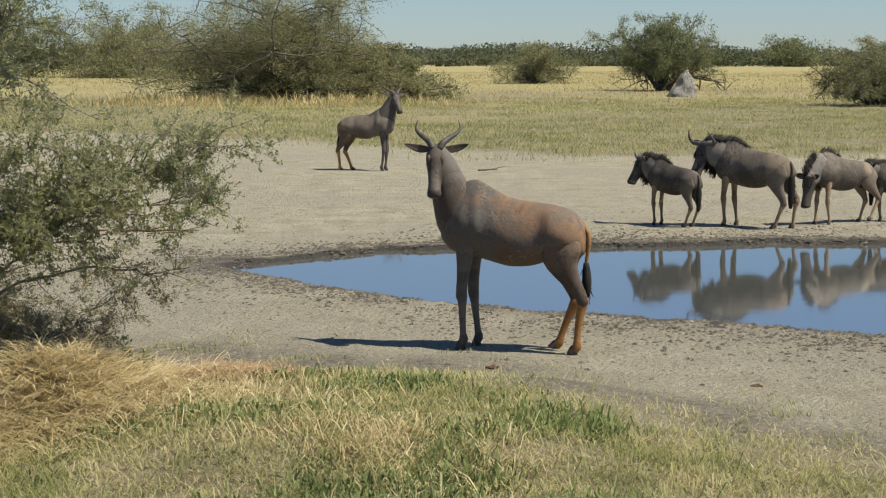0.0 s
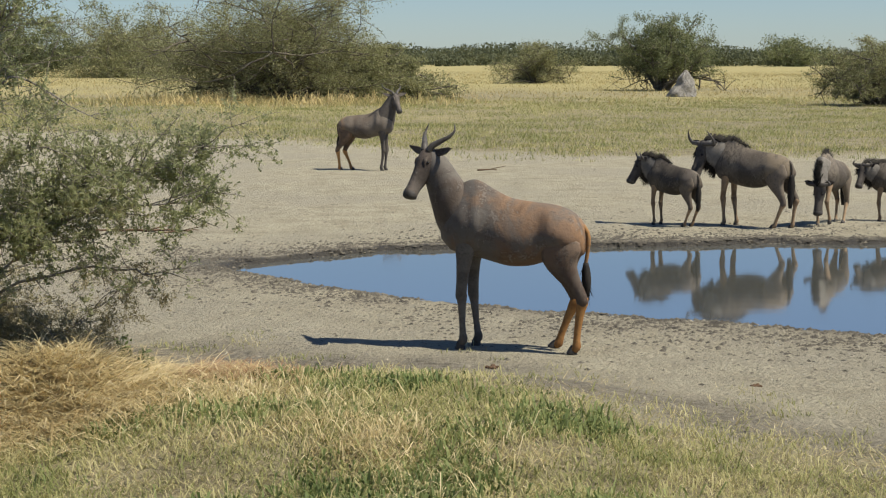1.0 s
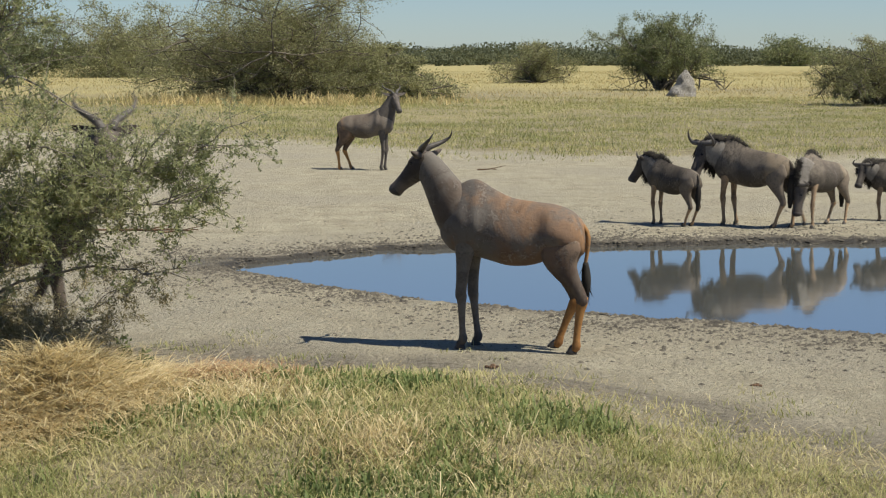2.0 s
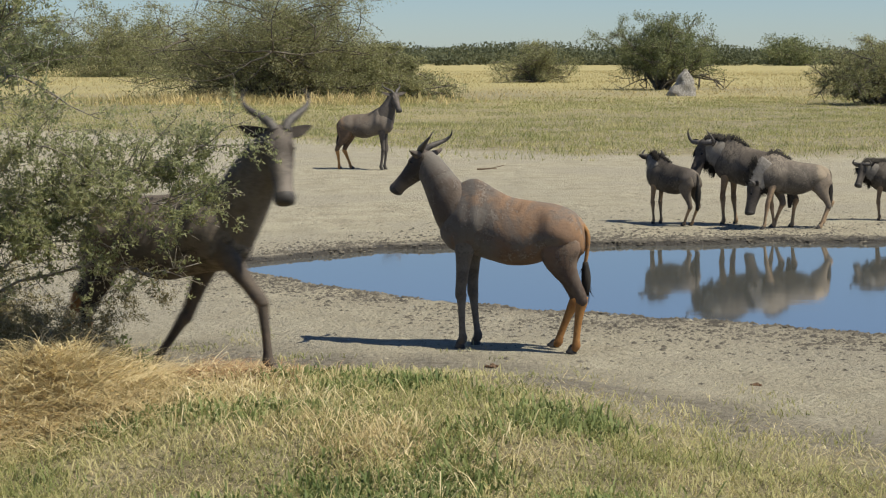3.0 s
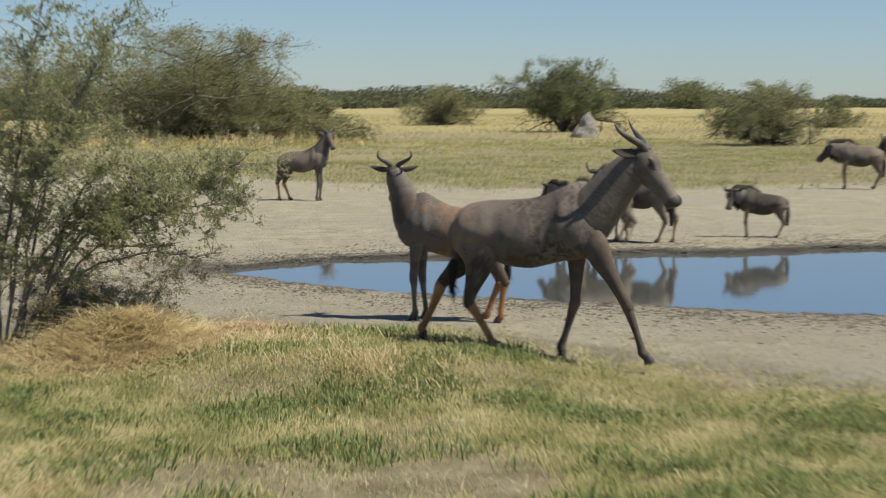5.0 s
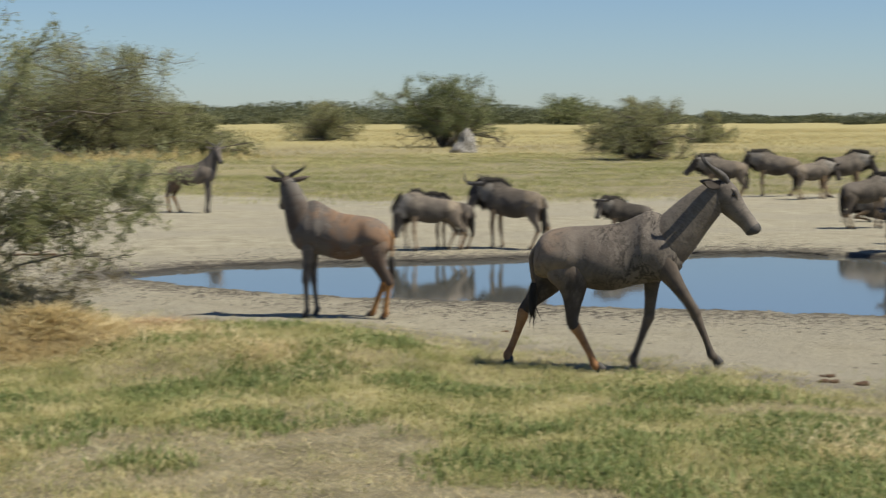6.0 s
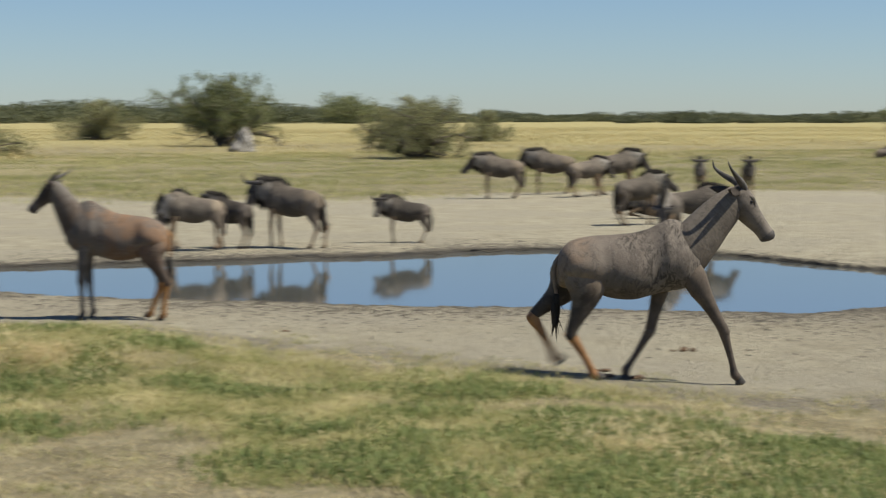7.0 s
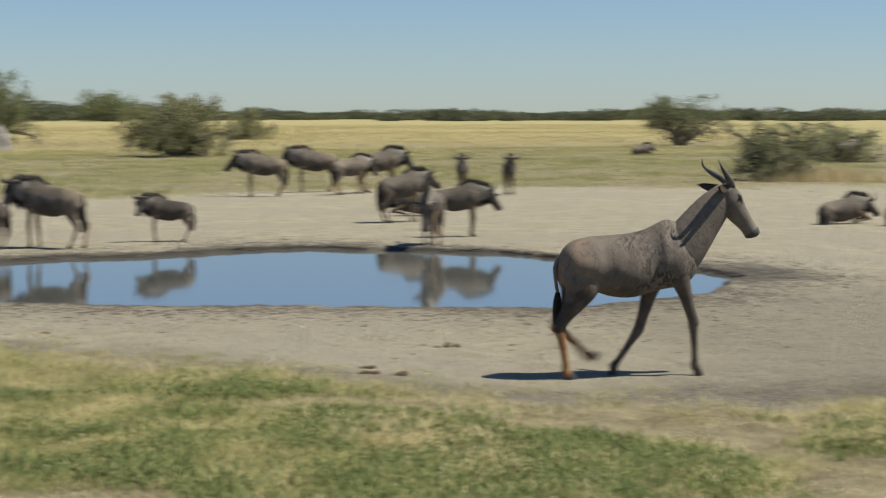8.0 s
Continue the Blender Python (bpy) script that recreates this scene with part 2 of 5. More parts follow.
# coats of the antelopes: body, head, upper limbs, lower limbs
C_TSESS = {
    "main": dict(
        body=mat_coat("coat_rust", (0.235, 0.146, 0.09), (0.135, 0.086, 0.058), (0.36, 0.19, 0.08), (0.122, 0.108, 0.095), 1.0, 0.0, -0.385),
        neck=mat_coat("coat_neck", (0.115, 0.086, 0.066), (0.09, 0.068, 0.053), (0.1, 0.08, 0.06), (0.15, 0.135, 0.118), 0.7, 0.0, -9, -0.15, 0.15),
        face=mat_coat("coat_face", (0.095, 0.072, 0.058), (0.05, 0.04, 0.034), (0.08, 0.06, 0.05), (0.16, 0.135, 0.115), 0.6, 0.0, -9, -0.1, 0.1),
        front=mat_plain("coat_front_leg", (0.07, 0.06, 0.052), (0.15, 0.132, 0.112), 8, 0.75, 0.3, 0.01),
        thigh=mat_coat("coat_thigh", (0.185, 0.112, 0.07), (0.075, 0.052, 0.04), (0.32, 0.165, 0.06), (0.15, 0.125, 0.10), 0.5, 0.0, -0.125, -0.30, 0.0),
        shank=mat_plain("coat_shank", (0.22, 0.10, 0.032), (0.37, 0.185, 0.06), 8, 0.75, 0.3, 0.01)),
    "walker": dict(
        # tan rump is coat colour; the lighter top also holds painted highlights of the back
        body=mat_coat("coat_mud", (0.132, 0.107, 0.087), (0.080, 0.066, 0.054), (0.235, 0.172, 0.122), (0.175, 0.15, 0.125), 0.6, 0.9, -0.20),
        neck=mat_coat("coat_mud_neck", (0.135, 0.11, 0.088), (0.135, 0.11, 0.088), (0.135, 0.11, 0.088), (0.175, 0.15, 0.122), 0.6, 0.4, -9),
        face=mat_coat("coat_mud_face", (0.10, 0.083, 0.068), (0.065, 0.053, 0.044), (0.1, 0.08, 0.06), (0.21, 0.18, 0.15), 0.6, 0.0, -9, -0.1, 0.1),
        front=mat_plain("coat_mud_leg", (0.065, 0.052, 0.042), (0.14, 0.108, 0.08), 8, 0.75, 0.3, 0.01),
        thigh=mat_coat("coat_mud_thigh", (0.195, 0.150, 0.113), (0.06, 0.047, 0.038), (0.235, 0.172, 0.122), (0.2, 0.165, 0.13), 0.5, 0.0, -9, -0.32, -0.05),
        shank=mat_plain("coat_mud_shank", (0.24, 0.115, 0.048), (0.40, 0.21, 0.09), 8, 0.75, 0.3, 0.01)),
    "far": dict(
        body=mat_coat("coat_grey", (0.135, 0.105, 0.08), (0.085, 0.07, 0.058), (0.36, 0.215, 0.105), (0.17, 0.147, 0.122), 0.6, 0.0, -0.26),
        neck=mat_plain("coat_grey_neck", (0.045, 0.04, 0.036), (0.105, 0.09, 0.076), 5, 0.75, 0.3, 0.01),
        face=mat_plain("coat_grey_face", (0.05, 0.042, 0.038), (0.15, 0.125, 0.105), 9, 0.7, 0.3, 0.008),
        front=mat_plain("coat_grey_leg", (0.06, 0.052, 0.046), (0.14, 0.12, 0.10), 8, 0.75, 0.3, 0.01),
        thigh=mat_plain("coat_grey_thigh", (0.075, 0.055, 0.042), (0.22, 0.14, 0.085), 6, 0.75, 0.3, 0.01),
        shank=mat_plain("coat_grey_shank", (0.30, 0.15, 0.05), (0.46, 0.25, 0.09), 8, 0.75, 0.3, 0.01)),
}


C_TSESS["walker"].update(ear=mat_plain("dark_ear", (0.028, 0.023, 0.019), (0.07, 0.056, 0.045), 14, 0.85, 0.3, 0.006), ear_back=0.85, head=0.95)
C_TSESS["main"].update(head=0.84)


def wilde_coats(tag, k, tan):
    g = lambda r, gg, bb: (r * k, gg * k, bb * k)
    return dict(
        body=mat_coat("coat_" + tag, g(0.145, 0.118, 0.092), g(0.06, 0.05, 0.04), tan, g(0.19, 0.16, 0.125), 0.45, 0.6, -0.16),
        neck=mat_coat("coat_neck_" + tag, g(0.16, 0.143, 0.122), g(0.16, 0.143, 0.122), g(0.16, 0.143, 0.122), g(0.32, 0.295, 0.255), 0.75, 0.8, -9),
        face=mat_plain("coat_face_" + tag, g(0.025, 0.022, 0.02), g(0.085, 0.07, 0.058), 9, 0.75, 0.3, 0.01),
        front=mat_plain("coat_leg_" + tag, g(0.14, 0.096, 0.06), g(0.30, 0.212, 0.13), 7, 0.8, 0.3, 0.01),
        thigh=mat_plain("coat_thigh_" + tag, g(0.085, 0.07, 0.056), g(0.17, 0.135, 0.10), 6, 0.8, 0.3, 0.01),
        shank=mat_plain("coat_shank_" + tag, g(0.18, 0.122, 0.074), g(0.37, 0.26, 0.16), 7, 0.8, 0.3, 0.01))


C_WILDE = dict(dark=wilde_coats("dark", 0.82, (0.12, 0.10, 0.082)), brown=wilde_coats("brown", 0.98, (0.185, 0.145, 0.10)),
               pale=wilde_coats("pale", 1.2, (0.25, 0.20, 0.14)))


# ---------------------------------------------------------------- mesh tools
def mesh_object(name, verts, faces, material, parent=None, smooth=True, label="", attrs=None):
    me = bpy.data.meshes.new(name)
    me.from_pydata([tuple(v) for v in verts], [], faces)
    me.materials.append(material)
    if smooth:
        me.shade_smooth()
    for key, vals in (attrs or {}).items():
        a = me.attributes.new(key, "FLOAT", "POINT")
        a.data.foreach_set("value", np.asarray(vals, dtype=np.float32))
    ob = new(name, me)
    if parent is not None:
        ob.parent = parent
    return tagged(ob, label=label) if label else ob


def quads_object(name, v, per, material, kind="stuff", label="", category="", parent=None, smooth=False):
    """Many loose pieces of `per` corners each, as one mesh; v: (n * per, 3)."""
    n = len(v) // per
    me = bpy.data.meshes.new(name)
    me.vertices.add(len(v))
    me.vertices.foreach_set("co", np.asarray(v, dtype=np.float32).ravel())
    me.loops.add(len(v))
    me.loops.foreach_set("vertex_index", np.arange(len(v), dtype=np.int32))
    me.polygons.add(n)
    me.polygons.foreach_set("loop_start", np.arange(0, n * per, per, dtype=np.int32))
    me.update(calc_edges=True)
    me.materials.append(material)
    ob = new(name, me)
    if parent is not None:
        ob.parent = parent
        return ob
    return tagged(ob, label=label, category=category, kind=kind)


def spline(pts, n):
    """Catmull-Rom through rows of numbers."""
    p = np.asarray(pts, dtype=float)
    p = np.vstack([2 * p[0] - p[1], p, 2 * p[-1] - p[-2]])
    out = []
    segs = len(p) - 3
    for u in np.linspace(0, segs, n):
        i = min(int(u), segs - 1)
        t = u - i
        a, b, c, d = p[i:i + 4]
        out.append(0.5 * ((2 * b) + (c - a) * t + (2 * a - 5 * b + 4 * c - d) * t * t + (3 * b - a - 3 * c + d) * t ** 3))
    return np.array(out)


def close_rings(rings):
    """Vertices and faces of a tube through equal rings, closed at both ends."""
    n, k = len(rings), len(rings[0])
    verts = [p for r in rings for p in r]
    faces = [(i * k + j, i * k + (j + 1) % k, (i + 1) * k + (j + 1) % k, (i + 1) * k + j) for i in range(n - 1) for j in range(k)]
    faces.append(tuple(range(k - 1, -1, -1)))
    faces.append(tuple((n - 1) * k + j for j in range(k)))
    return verts, faces


def torso(stations, n=52, k=34, bumps=()):
    """Rows: x, top, bottom, half width, narrowing of the top. bumps: x, z, reach in x, reach in z, swell of the flanks."""
    rings = []
    for x, top, bot, w, nar in spline(stations, n):
        mid = top * 0.46 + bot * 0.54
        ring = []
        for j in range(k):
            a = 2 * math.pi * j / k
            c, s = math.cos(a), math.sin(a)
            z = mid + (top - mid) * c if c > 0 else mid + (mid - bot) * c
            y = w * s * (1 - nar * max(0, c) ** 1.3)
            swell = sum(q * math.exp(-((x - bx) / sx) ** 2 - ((z - bz) / sz) ** 2) for bx, bz, sx, sz, q in bumps)
            ring.append((x, y + swell * math.copysign(min(1, abs(s) * 2), s), z))
        rings.append(ring)
    return close_rings(rings)


def limb(stations, n=18, k=14):
    """Rows along a leg or neck in the x-z plane: x, z, half length fore and aft, half width."""
    st = spline(stations, n)
    rings = []
    for i, (x, z, rx, ry) in enumerate(st):
        d = st[min(i + 1, n - 1)][:2] - st[max(i - 1, 0)][:2]
        d = d / (np.linalg.norm(d) + 1e-9)
        nx, nz = -d[1], d[0]
        rings.append([(x + nx * rx * math.cos(2 * math.pi * j / k), ry * math.sin(2 * math.pi * j / k), z + nz * rx * math.cos(2 * math.pi * j / k)) for j in range(k)])
    return close_rings(rings)


def tube(path, radii, k=6):
    """A round tube along a path in space."""
    p = [Vector(q) for q in path]
    rings = []
    for i, q in enumerate(p):
        d = (p[min(i + 1, len(p) - 1)] - p[max(i - 1, 0)]).normalized()
        u = d.orthogonal().normalized() if abs(d.z) > 0.95 else Vector((0, 0, 1)).cross(d).normalized()
        w = d.cross(u)
        rings.append([tuple(q + (u * math.cos(2 * math.pi * j / k) + w * math.sin(2 * math.pi * j / k)) * radii[i]) for j in range(k)])
    return close_rings(rings)


def scaled(vf, s, mirror=False):
    v, f = vf
    return [(p[0] * s, (-p[1] if mirror else p[1]) * s, p[2] * s) for p in v], ([tuple(reversed(q)) for q in f] if mirror else f)


def merged(*items):
    vs, fs = [], []
    for v, f in items:
        o = len(vs)
        vs += list(v)
        fs += [tuple(i + o for i in q) for q in f]
    return vs, fs


# ---------------------------------------------------------------- animals
TSESSEBE = dict(
    torso=[(-0.405, 0.71, 0.64, 0.03, 0.2), (-0.388, 0.775, 0.595, 0.08, 0.2), (-0.32, 0.832, 0.575, 0.126, 0.25), (-0.22, 0.862, 0.56, 0.146, 0.3), (-0.08, 0.876, 0.512, 0.152, 0.35),
           (0.05, 0.888, 0.503, 0.155, 0.42), (0.15, 0.925, 0.53, 0.146, 0.55), (0.23, 0.972, 0.55, 0.134, 0.58), (0.29, 0.992, 0.56, 0.126, 0.60), (0.36, 0.968, 0.57, 0.116, 0.52), (0.43, 0.90, 0.595, 0.095, 0.35), (0.478, 0.82, 0.65, 0.045, 0.2)],
    bumps=[(0.31, 0.74, 0.075, 0.15, 0.020), (0.17, 0.70, 0.05, 0.12, -0.014), (-0.27, 0.70, 0.09, 0.10, 0.020), (-0.13, 0.66, 0.05, 0.08, -0.016), (-0.21, 0.835, 0.05, 0.03, 0.012), (0.36, 0.62, 0.06, 0.06, 0.016),
           (0.02, 0.60, 0.10, 0.08, 0.010), (0.25, 0.92, 0.05, 0.06, 0.010), (-0.35, 0.78, 0.03, 0.04, 0.008),
           (-0.14, 0.76, 0.035, 0.07, -0.012), (-0.20, 0.80, 0.028, 0.04, 0.012), (0.24, 0.80, 0.022, 0.10, 0.010), (0.30, 0.84, 0.025, 0.08, -0.008), (0.10, 0.74, 0.03, 0.10, -0.006), (0.40, 0.72, 0.03, 0.06, -0.008)],
    neck_at=(0.335, 0.80), neck_len=0.40,
    neck=[(-0.12, 0, 0.150, 0.08), (-0.02, 0.0, 0.172, 0.10), (0.12, 0.002, 0.142, 0.088), (0.25, 0.004, 0.104, 0.070), (0.35, 0, 0.090, 0.062), (0.42, 0, 0.062, 0.05)],
    head=[(-0.055, 0.0, 0.03, 0.03), (-0.03, 0.0, 0.066, 0.055), (0.05, -0.012, 0.088, 0.066), (0.13, -0.018, 0.080, 0.058), (0.22, -0.016, 0.062, 0.046), (0.30, -0.014, 0.052, 0.041), (0.355, -0.018, 0.052, 0.044), (0.385, -0.02, 0.038, 0.034), (0.395, -0.022, 0.012, 0.012)],
    horn=[(-0.005, 0.028, 0.045), (-0.06, 0.05, 0.055), (-0.12, 0.10, 0.042), (-0.175, 0.15, 0.03), (-0.235, 0.172, 0.028), (-0.29, 0.155, 0.050)], horn_r=0.026,
    ear=(-0.02, 0.045, 0.015, 0.19), eye=(0.085, 0.054, 0.026),
    fore_at=(0.315, 0.717), hind_at=(-0.245, 0.73), fore_w=0.072, hind_w=0.082, fl=(0.40, 0.32), hl=(0.445, 0.318),
    fore=[(-0.005, 0.08, 0.035, 0.010), (0.0, 0.045, 0.066, 0.028), (0.0, -0.02, 0.076, 0.046), (-0.004, -0.10, 0.066, 0.045), (0.0, -0.2, 0.046, 0.037), (0.003, -0.31, 0.035, 0.032), (0.004, -0.40, 0.033, 0.031), (0.0, -0.425, 0.022, 0.022)],
    fore_low=[(0.0, 0.03, 0.024, 0.024), (0.0, 0.0, 0.033, 0.031), (0.0, -0.05, 0.026, 0.025), (0.0, -0.15, 0.020, 0.019), (-0.002, -0.225, 0.021, 0.020), (-0.004, -0.26, 0.028, 0.026), (0.012, -0.29, 0.024, 0.024)],
    hind=[(-0.005, 0.01, 0.03, 0.010), (0.0, -0.03, 0.078, 0.034), (0.008, -0.09, 0.122, 0.057), (0.03, -0.16, 0.114, 0.061), (0.03, -0.24, 0.078, 0.049), (0.012, -0.33, 0.050, 0.036), (-0.004, -0.41, 0.037, 0.028), (0.0, -0.45, 0.034, 0.027), (0.004, -0.47, 0.02, 0.02)],
    hind_low=[(-0.012, 0.035, 0.022, 0.02), (0.0, 0.0, 0.036, 0.028), (0.004, -0.06, 0.028, 0.024), (0.004, -0.15, 0.022, 0.020), (0.0, -0.23, 0.022, 0.021), (-0.004, -0.268, 0.028, 0.026), (0.012, -0.295, 0.024, 0.024)],
    tail=[(-0.385, 0.76), (-0.42, 0.70), (-0.415, 0.60), (-0.40, 0.50), (-0.405, 0.42)], tuft=[(-0.405, 0.54), (-0.41, 0.44), (-0.415, 0.34)], tail_r=0.016, tuft_r=0.030)

WILDEBEEST = dict(
    torso=[(-0.47, 0.72, 0.63, 0.035, 0.2), (-0.45, 0.785, 0.58, 0.085, 0.2), (-0.37, 0.83, 0.565, 0.124, 0.25), (-0.25, 0.855, 0.52, 0.148, 0.3), (-0.1, 0.872, 0.462, 0.165, 0.3),
           (0.05, 0.905, 0.455, 0.170, 0.35), (0.17, 0.955, 0.475, 0.160, 0.5), (0.27, 0.998, 0.495, 0.143, 0.62), (0.37, 0.99, 0.515, 0.128, 0.55), (0.45, 0.93, 0.57, 0.105, 0.4), (0.50, 0.84, 0.66, 0.05, 0.2)],
    bumps=[(0.30, 0.74, 0.085, 0.16, 0.022), (0.16, 0.66, 0.05, 0.13, -0.014), (-0.30, 0.69, 0.10, 0.11, 0.020), (-0.15, 0.62, 0.05, 0.09, -0.014), (-0.25, 0.825, 0.05, 0.03, 0.012), (0.36, 0.58, 0.06, 0.07, 0.018)],
    neck_at=(0.37, 0.78), neck_len=0.27,
    neck=[(-0.08, 0, 0.18, 0.10), (0.02, 0.0, 0.185, 0.11), (0.10, 0.0, 0.165, 0.098), (0.18, 0.0, 0.142, 0.086), (0.26, 0, 0.115, 0.075), (0.31, 0, 0.075, 0.05)],
    head=[(-0.075, 0.0, 0.04, 0.04), (-0.045, 0.0, 0.088, 0.072), (0.03, -0.015, 0.108, 0.080), (0.12, -0.022, 0.098, 0.068), (0.21, -0.02, 0.080, 0.055), (0.29, -0.018, 0.072, 0.056), (0.345, -0.02, 0.070, 0.062), (0.38, -0.022, 0.05, 0.048), (0.392, -0.022, 0.015, 0.015)],
    horn=[(-0.01, 0.03, 0.07), (-0.02, 0.12, 0.055), (-0.03, 0.19, 0.05), (-0.06, 0.215, 0.10), (-0.10, 0.19, 0.165), (-0.13, 0.155, 0.20)], horn_r=0.030,
    ear=(-0.03, 0.06, 0.01, 0.15), eye=(0.12, 0.064, 0.04),
    fore_at=(0.30, 0.707), hind_at=(-0.33, 0.72), fore_w=0.085, hind_w=0.09, fl=(0.39, 0.32), hl=(0.44, 0.318),
    fore=[(-0.005, 0.13, 0.07, 0.03), (0.0, 0.08, 0.105, 0.052), (0.0, 0.0, 0.095, 0.056), (-0.005, -0.1, 0.063, 0.042), (0.0, -0.2, 0.0437, 0.0353), (0.003, -0.3, 0.0319, 0.0286), (0.004, -0.39, 0.0302, 0.0277), (0.0, -0.415, 0.0202, 0.0202)],
    fore_low=[(0.0, 0.03, 0.026, 0.026), (0.0, 0.0, 0.036, 0.033), (0.0, -0.05, 0.028, 0.027), (0.0, -0.15, 0.0185, 0.0176), (-0.002, -0.225, 0.0193, 0.0185), (-0.004, -0.26, 0.0252, 0.0235), (0.012, -0.29, 0.0218, 0.0218)],
    hind=[(-0.03, 0.02, 0.05, 0.012), (-0.02, -0.015, 0.105, 0.036), (0.01, -0.07, 0.145, 0.06), (0.04, -0.15, 0.125, 0.064), (0.035, -0.24, 0.082, 0.052), (0.012, -0.33, 0.052, 0.038), (-0.004, -0.41, 0.039, 0.03), (0.0, -0.445, 0.036, 0.029), (0.004, -0.465, 0.02, 0.02)],
    hind_low=[(-0.012, 0.035, 0.022, 0.02), (0.0, 0.0, 0.038, 0.03), (0.004, -0.06, 0.0252, 0.0218), (0.004, -0.15, 0.0193, 0.0185), (0.0, -0.23, 0.0193, 0.0185), (-0.004, -0.268, 0.0252, 0.0235), (0.012, -0.295, 0.0218, 0.0218)],
    tail=[(-0.45, 0.77), (-0.485, 0.72), (-0.49, 0.62), (-0.48, 0.52), (-0.475, 0.46)], tuft=[(-0.487, 0.62), (-0.48, 0.46), (-0.47, 0.24)], tail_r=0.020, tuft_r=0.045)


# the young one: higher hump, slimmer and more upright neck
YOUNG = dict(TSESSEBE, neck_at=(0.385, 0.80), fore_at=(0.315, 0.7195),
    torso=[(-0.405, 0.71, 0.63, 0.03, 0.2), (-0.388, 0.78, 0.585, 0.08, 0.2), (-0.32, 0.845, 0.56, 0.126, 0.25), (-0.22, 0.88, 0.56, 0.138, 0.3), (-0.08, 0.895, 0.515, 0.142, 0.35),
           (0.05, 0.915, 0.505, 0.145, 0.42), (0.15, 0.96, 0.525, 0.140, 0.55), (0.23, 1.005, 0.545, 0.132, 0.60), (0.29, 1.02, 0.56, 0.126, 0.62), (0.36, 0.995, 0.57, 0.116, 0.56), (0.43, 0.935, 0.595, 0.098, 0.42), (0.485, 0.82, 0.65, 0.045, 0.2)],
    neck=[(-0.14, 0, 0.115, 0.07), (-0.02, 0.0, 0.145, 0.102), (0.12, 0.002, 0.126, 0.092), (0.25, 0.004, 0.102, 0.078), (0.35, 0, 0.086, 0.062), (0.42, 0, 0.06, 0.05)])
# the mud-caked one: thick neck, flatter back, long legs
WALKER_S = 1.31
MUDDY = dict(TSESSEBE, fore_at=(0.325, 0.730), fl=(0.405, 0.327), neck_len=0.50, neck_at=(0.36, 0.757),
    torso=[(-0.405, 0.70, 0.63, 0.03, 0.2), (-0.390, 0.775, 0.585, 0.078, 0.2), (-0.33, 0.845, 0.565, 0.122, 0.25), (-0.22, 0.876, 0.555, 0.146, 0.32), (-0.08, 0.884, 0.508, 0.154, 0.35),
           (0.05, 0.894, 0.495, 0.157, 0.42), (0.15, 0.918, 0.515, 0.148, 0.55), (0.23, 0.955, 0.535, 0.136, 0.58), (0.29, 0.975, 0.545, 0.126, 0.60), (0.36, 0.955, 0.555, 0.118, 0.52), (0.43, 0.89, 0.58, 0.100, 0.35), (0.485, 0.80, 0.64, 0.045, 0.2)],
    neck=[(-0.20, -0.03, 0.05, 0.03), (-0.10, -0.012, 0.125, 0.070), (0.0, -0.006, 0.152, 0.104), (0.12, -0.004, 0.143, 0.096), (0.27, 0.002, 0.124, 0.081), (0.40, 0, 0.104, 0.070), (0.51, 0, 0.066, 0.05)])


def hair_fringe(base, tips, width, jitter, seed):
    """Pointed locks of hair from base points to tips: three-sided spikes."""
    r = random.Random(seed)
    v, f = [], []
    for b, t in zip(base, tips):
        b, t = Vector(b), Vector(t) + Vector((r.gauss(0, jitter), r.gauss(0, jitter), r.gauss(0, jitter)))
        o = len(v)
        for a in (0, 2.1, 4.2):
            v.append(tuple(b + Vector((math.cos(a) * width, math.sin(a) * width * 0.6, 0))))
        v.append(tuple(t))
        f += [(o, o + 1, o + 3), (o + 1, o + 2, o + 3), (o + 2, o, o + 3)]
    return v, f


def knee_of(hip, foot, l1, l2, forward):
    """The middle joint of a leg in the x-z plane, and the foot as far as the leg reaches."""
    hx, hz = hip
    dx, dz = foot[0] - hx, foot[1] - hz
    d = math.hypot(dx, dz)
    if d > (l1 + l2) * 0.999:
        k = (l1 + l2) * 0.999 / d
        dx, dz, d = dx * k, dz * k, (l1 + l2) * 0.999
    a = math.acos(max(-1, min(1, (l1 * l1 + d * d - l2 * l2) / (2 * l1 * d))))
    base = math.atan2(dz, dx) + (a if forward else -a)
    return (hx + l1 * math.cos(base), hz + l1 * math.sin(base)), (hx + dx, hz + dz)


def leg_pose(at, to, y):
    ang = math.degrees(math.atan2(-(to[0] - at[0]), -(to[1] - at[1])))
    return pose(at[0], y, at[1], 0, ang, 0)


LEGS = (("fore", 1), ("fore", -1), ("hind", 1), ("hind", -1))
REST = ((0.315, 0), (0.315, 0), (-0.27, 0), (-0.27, 0))


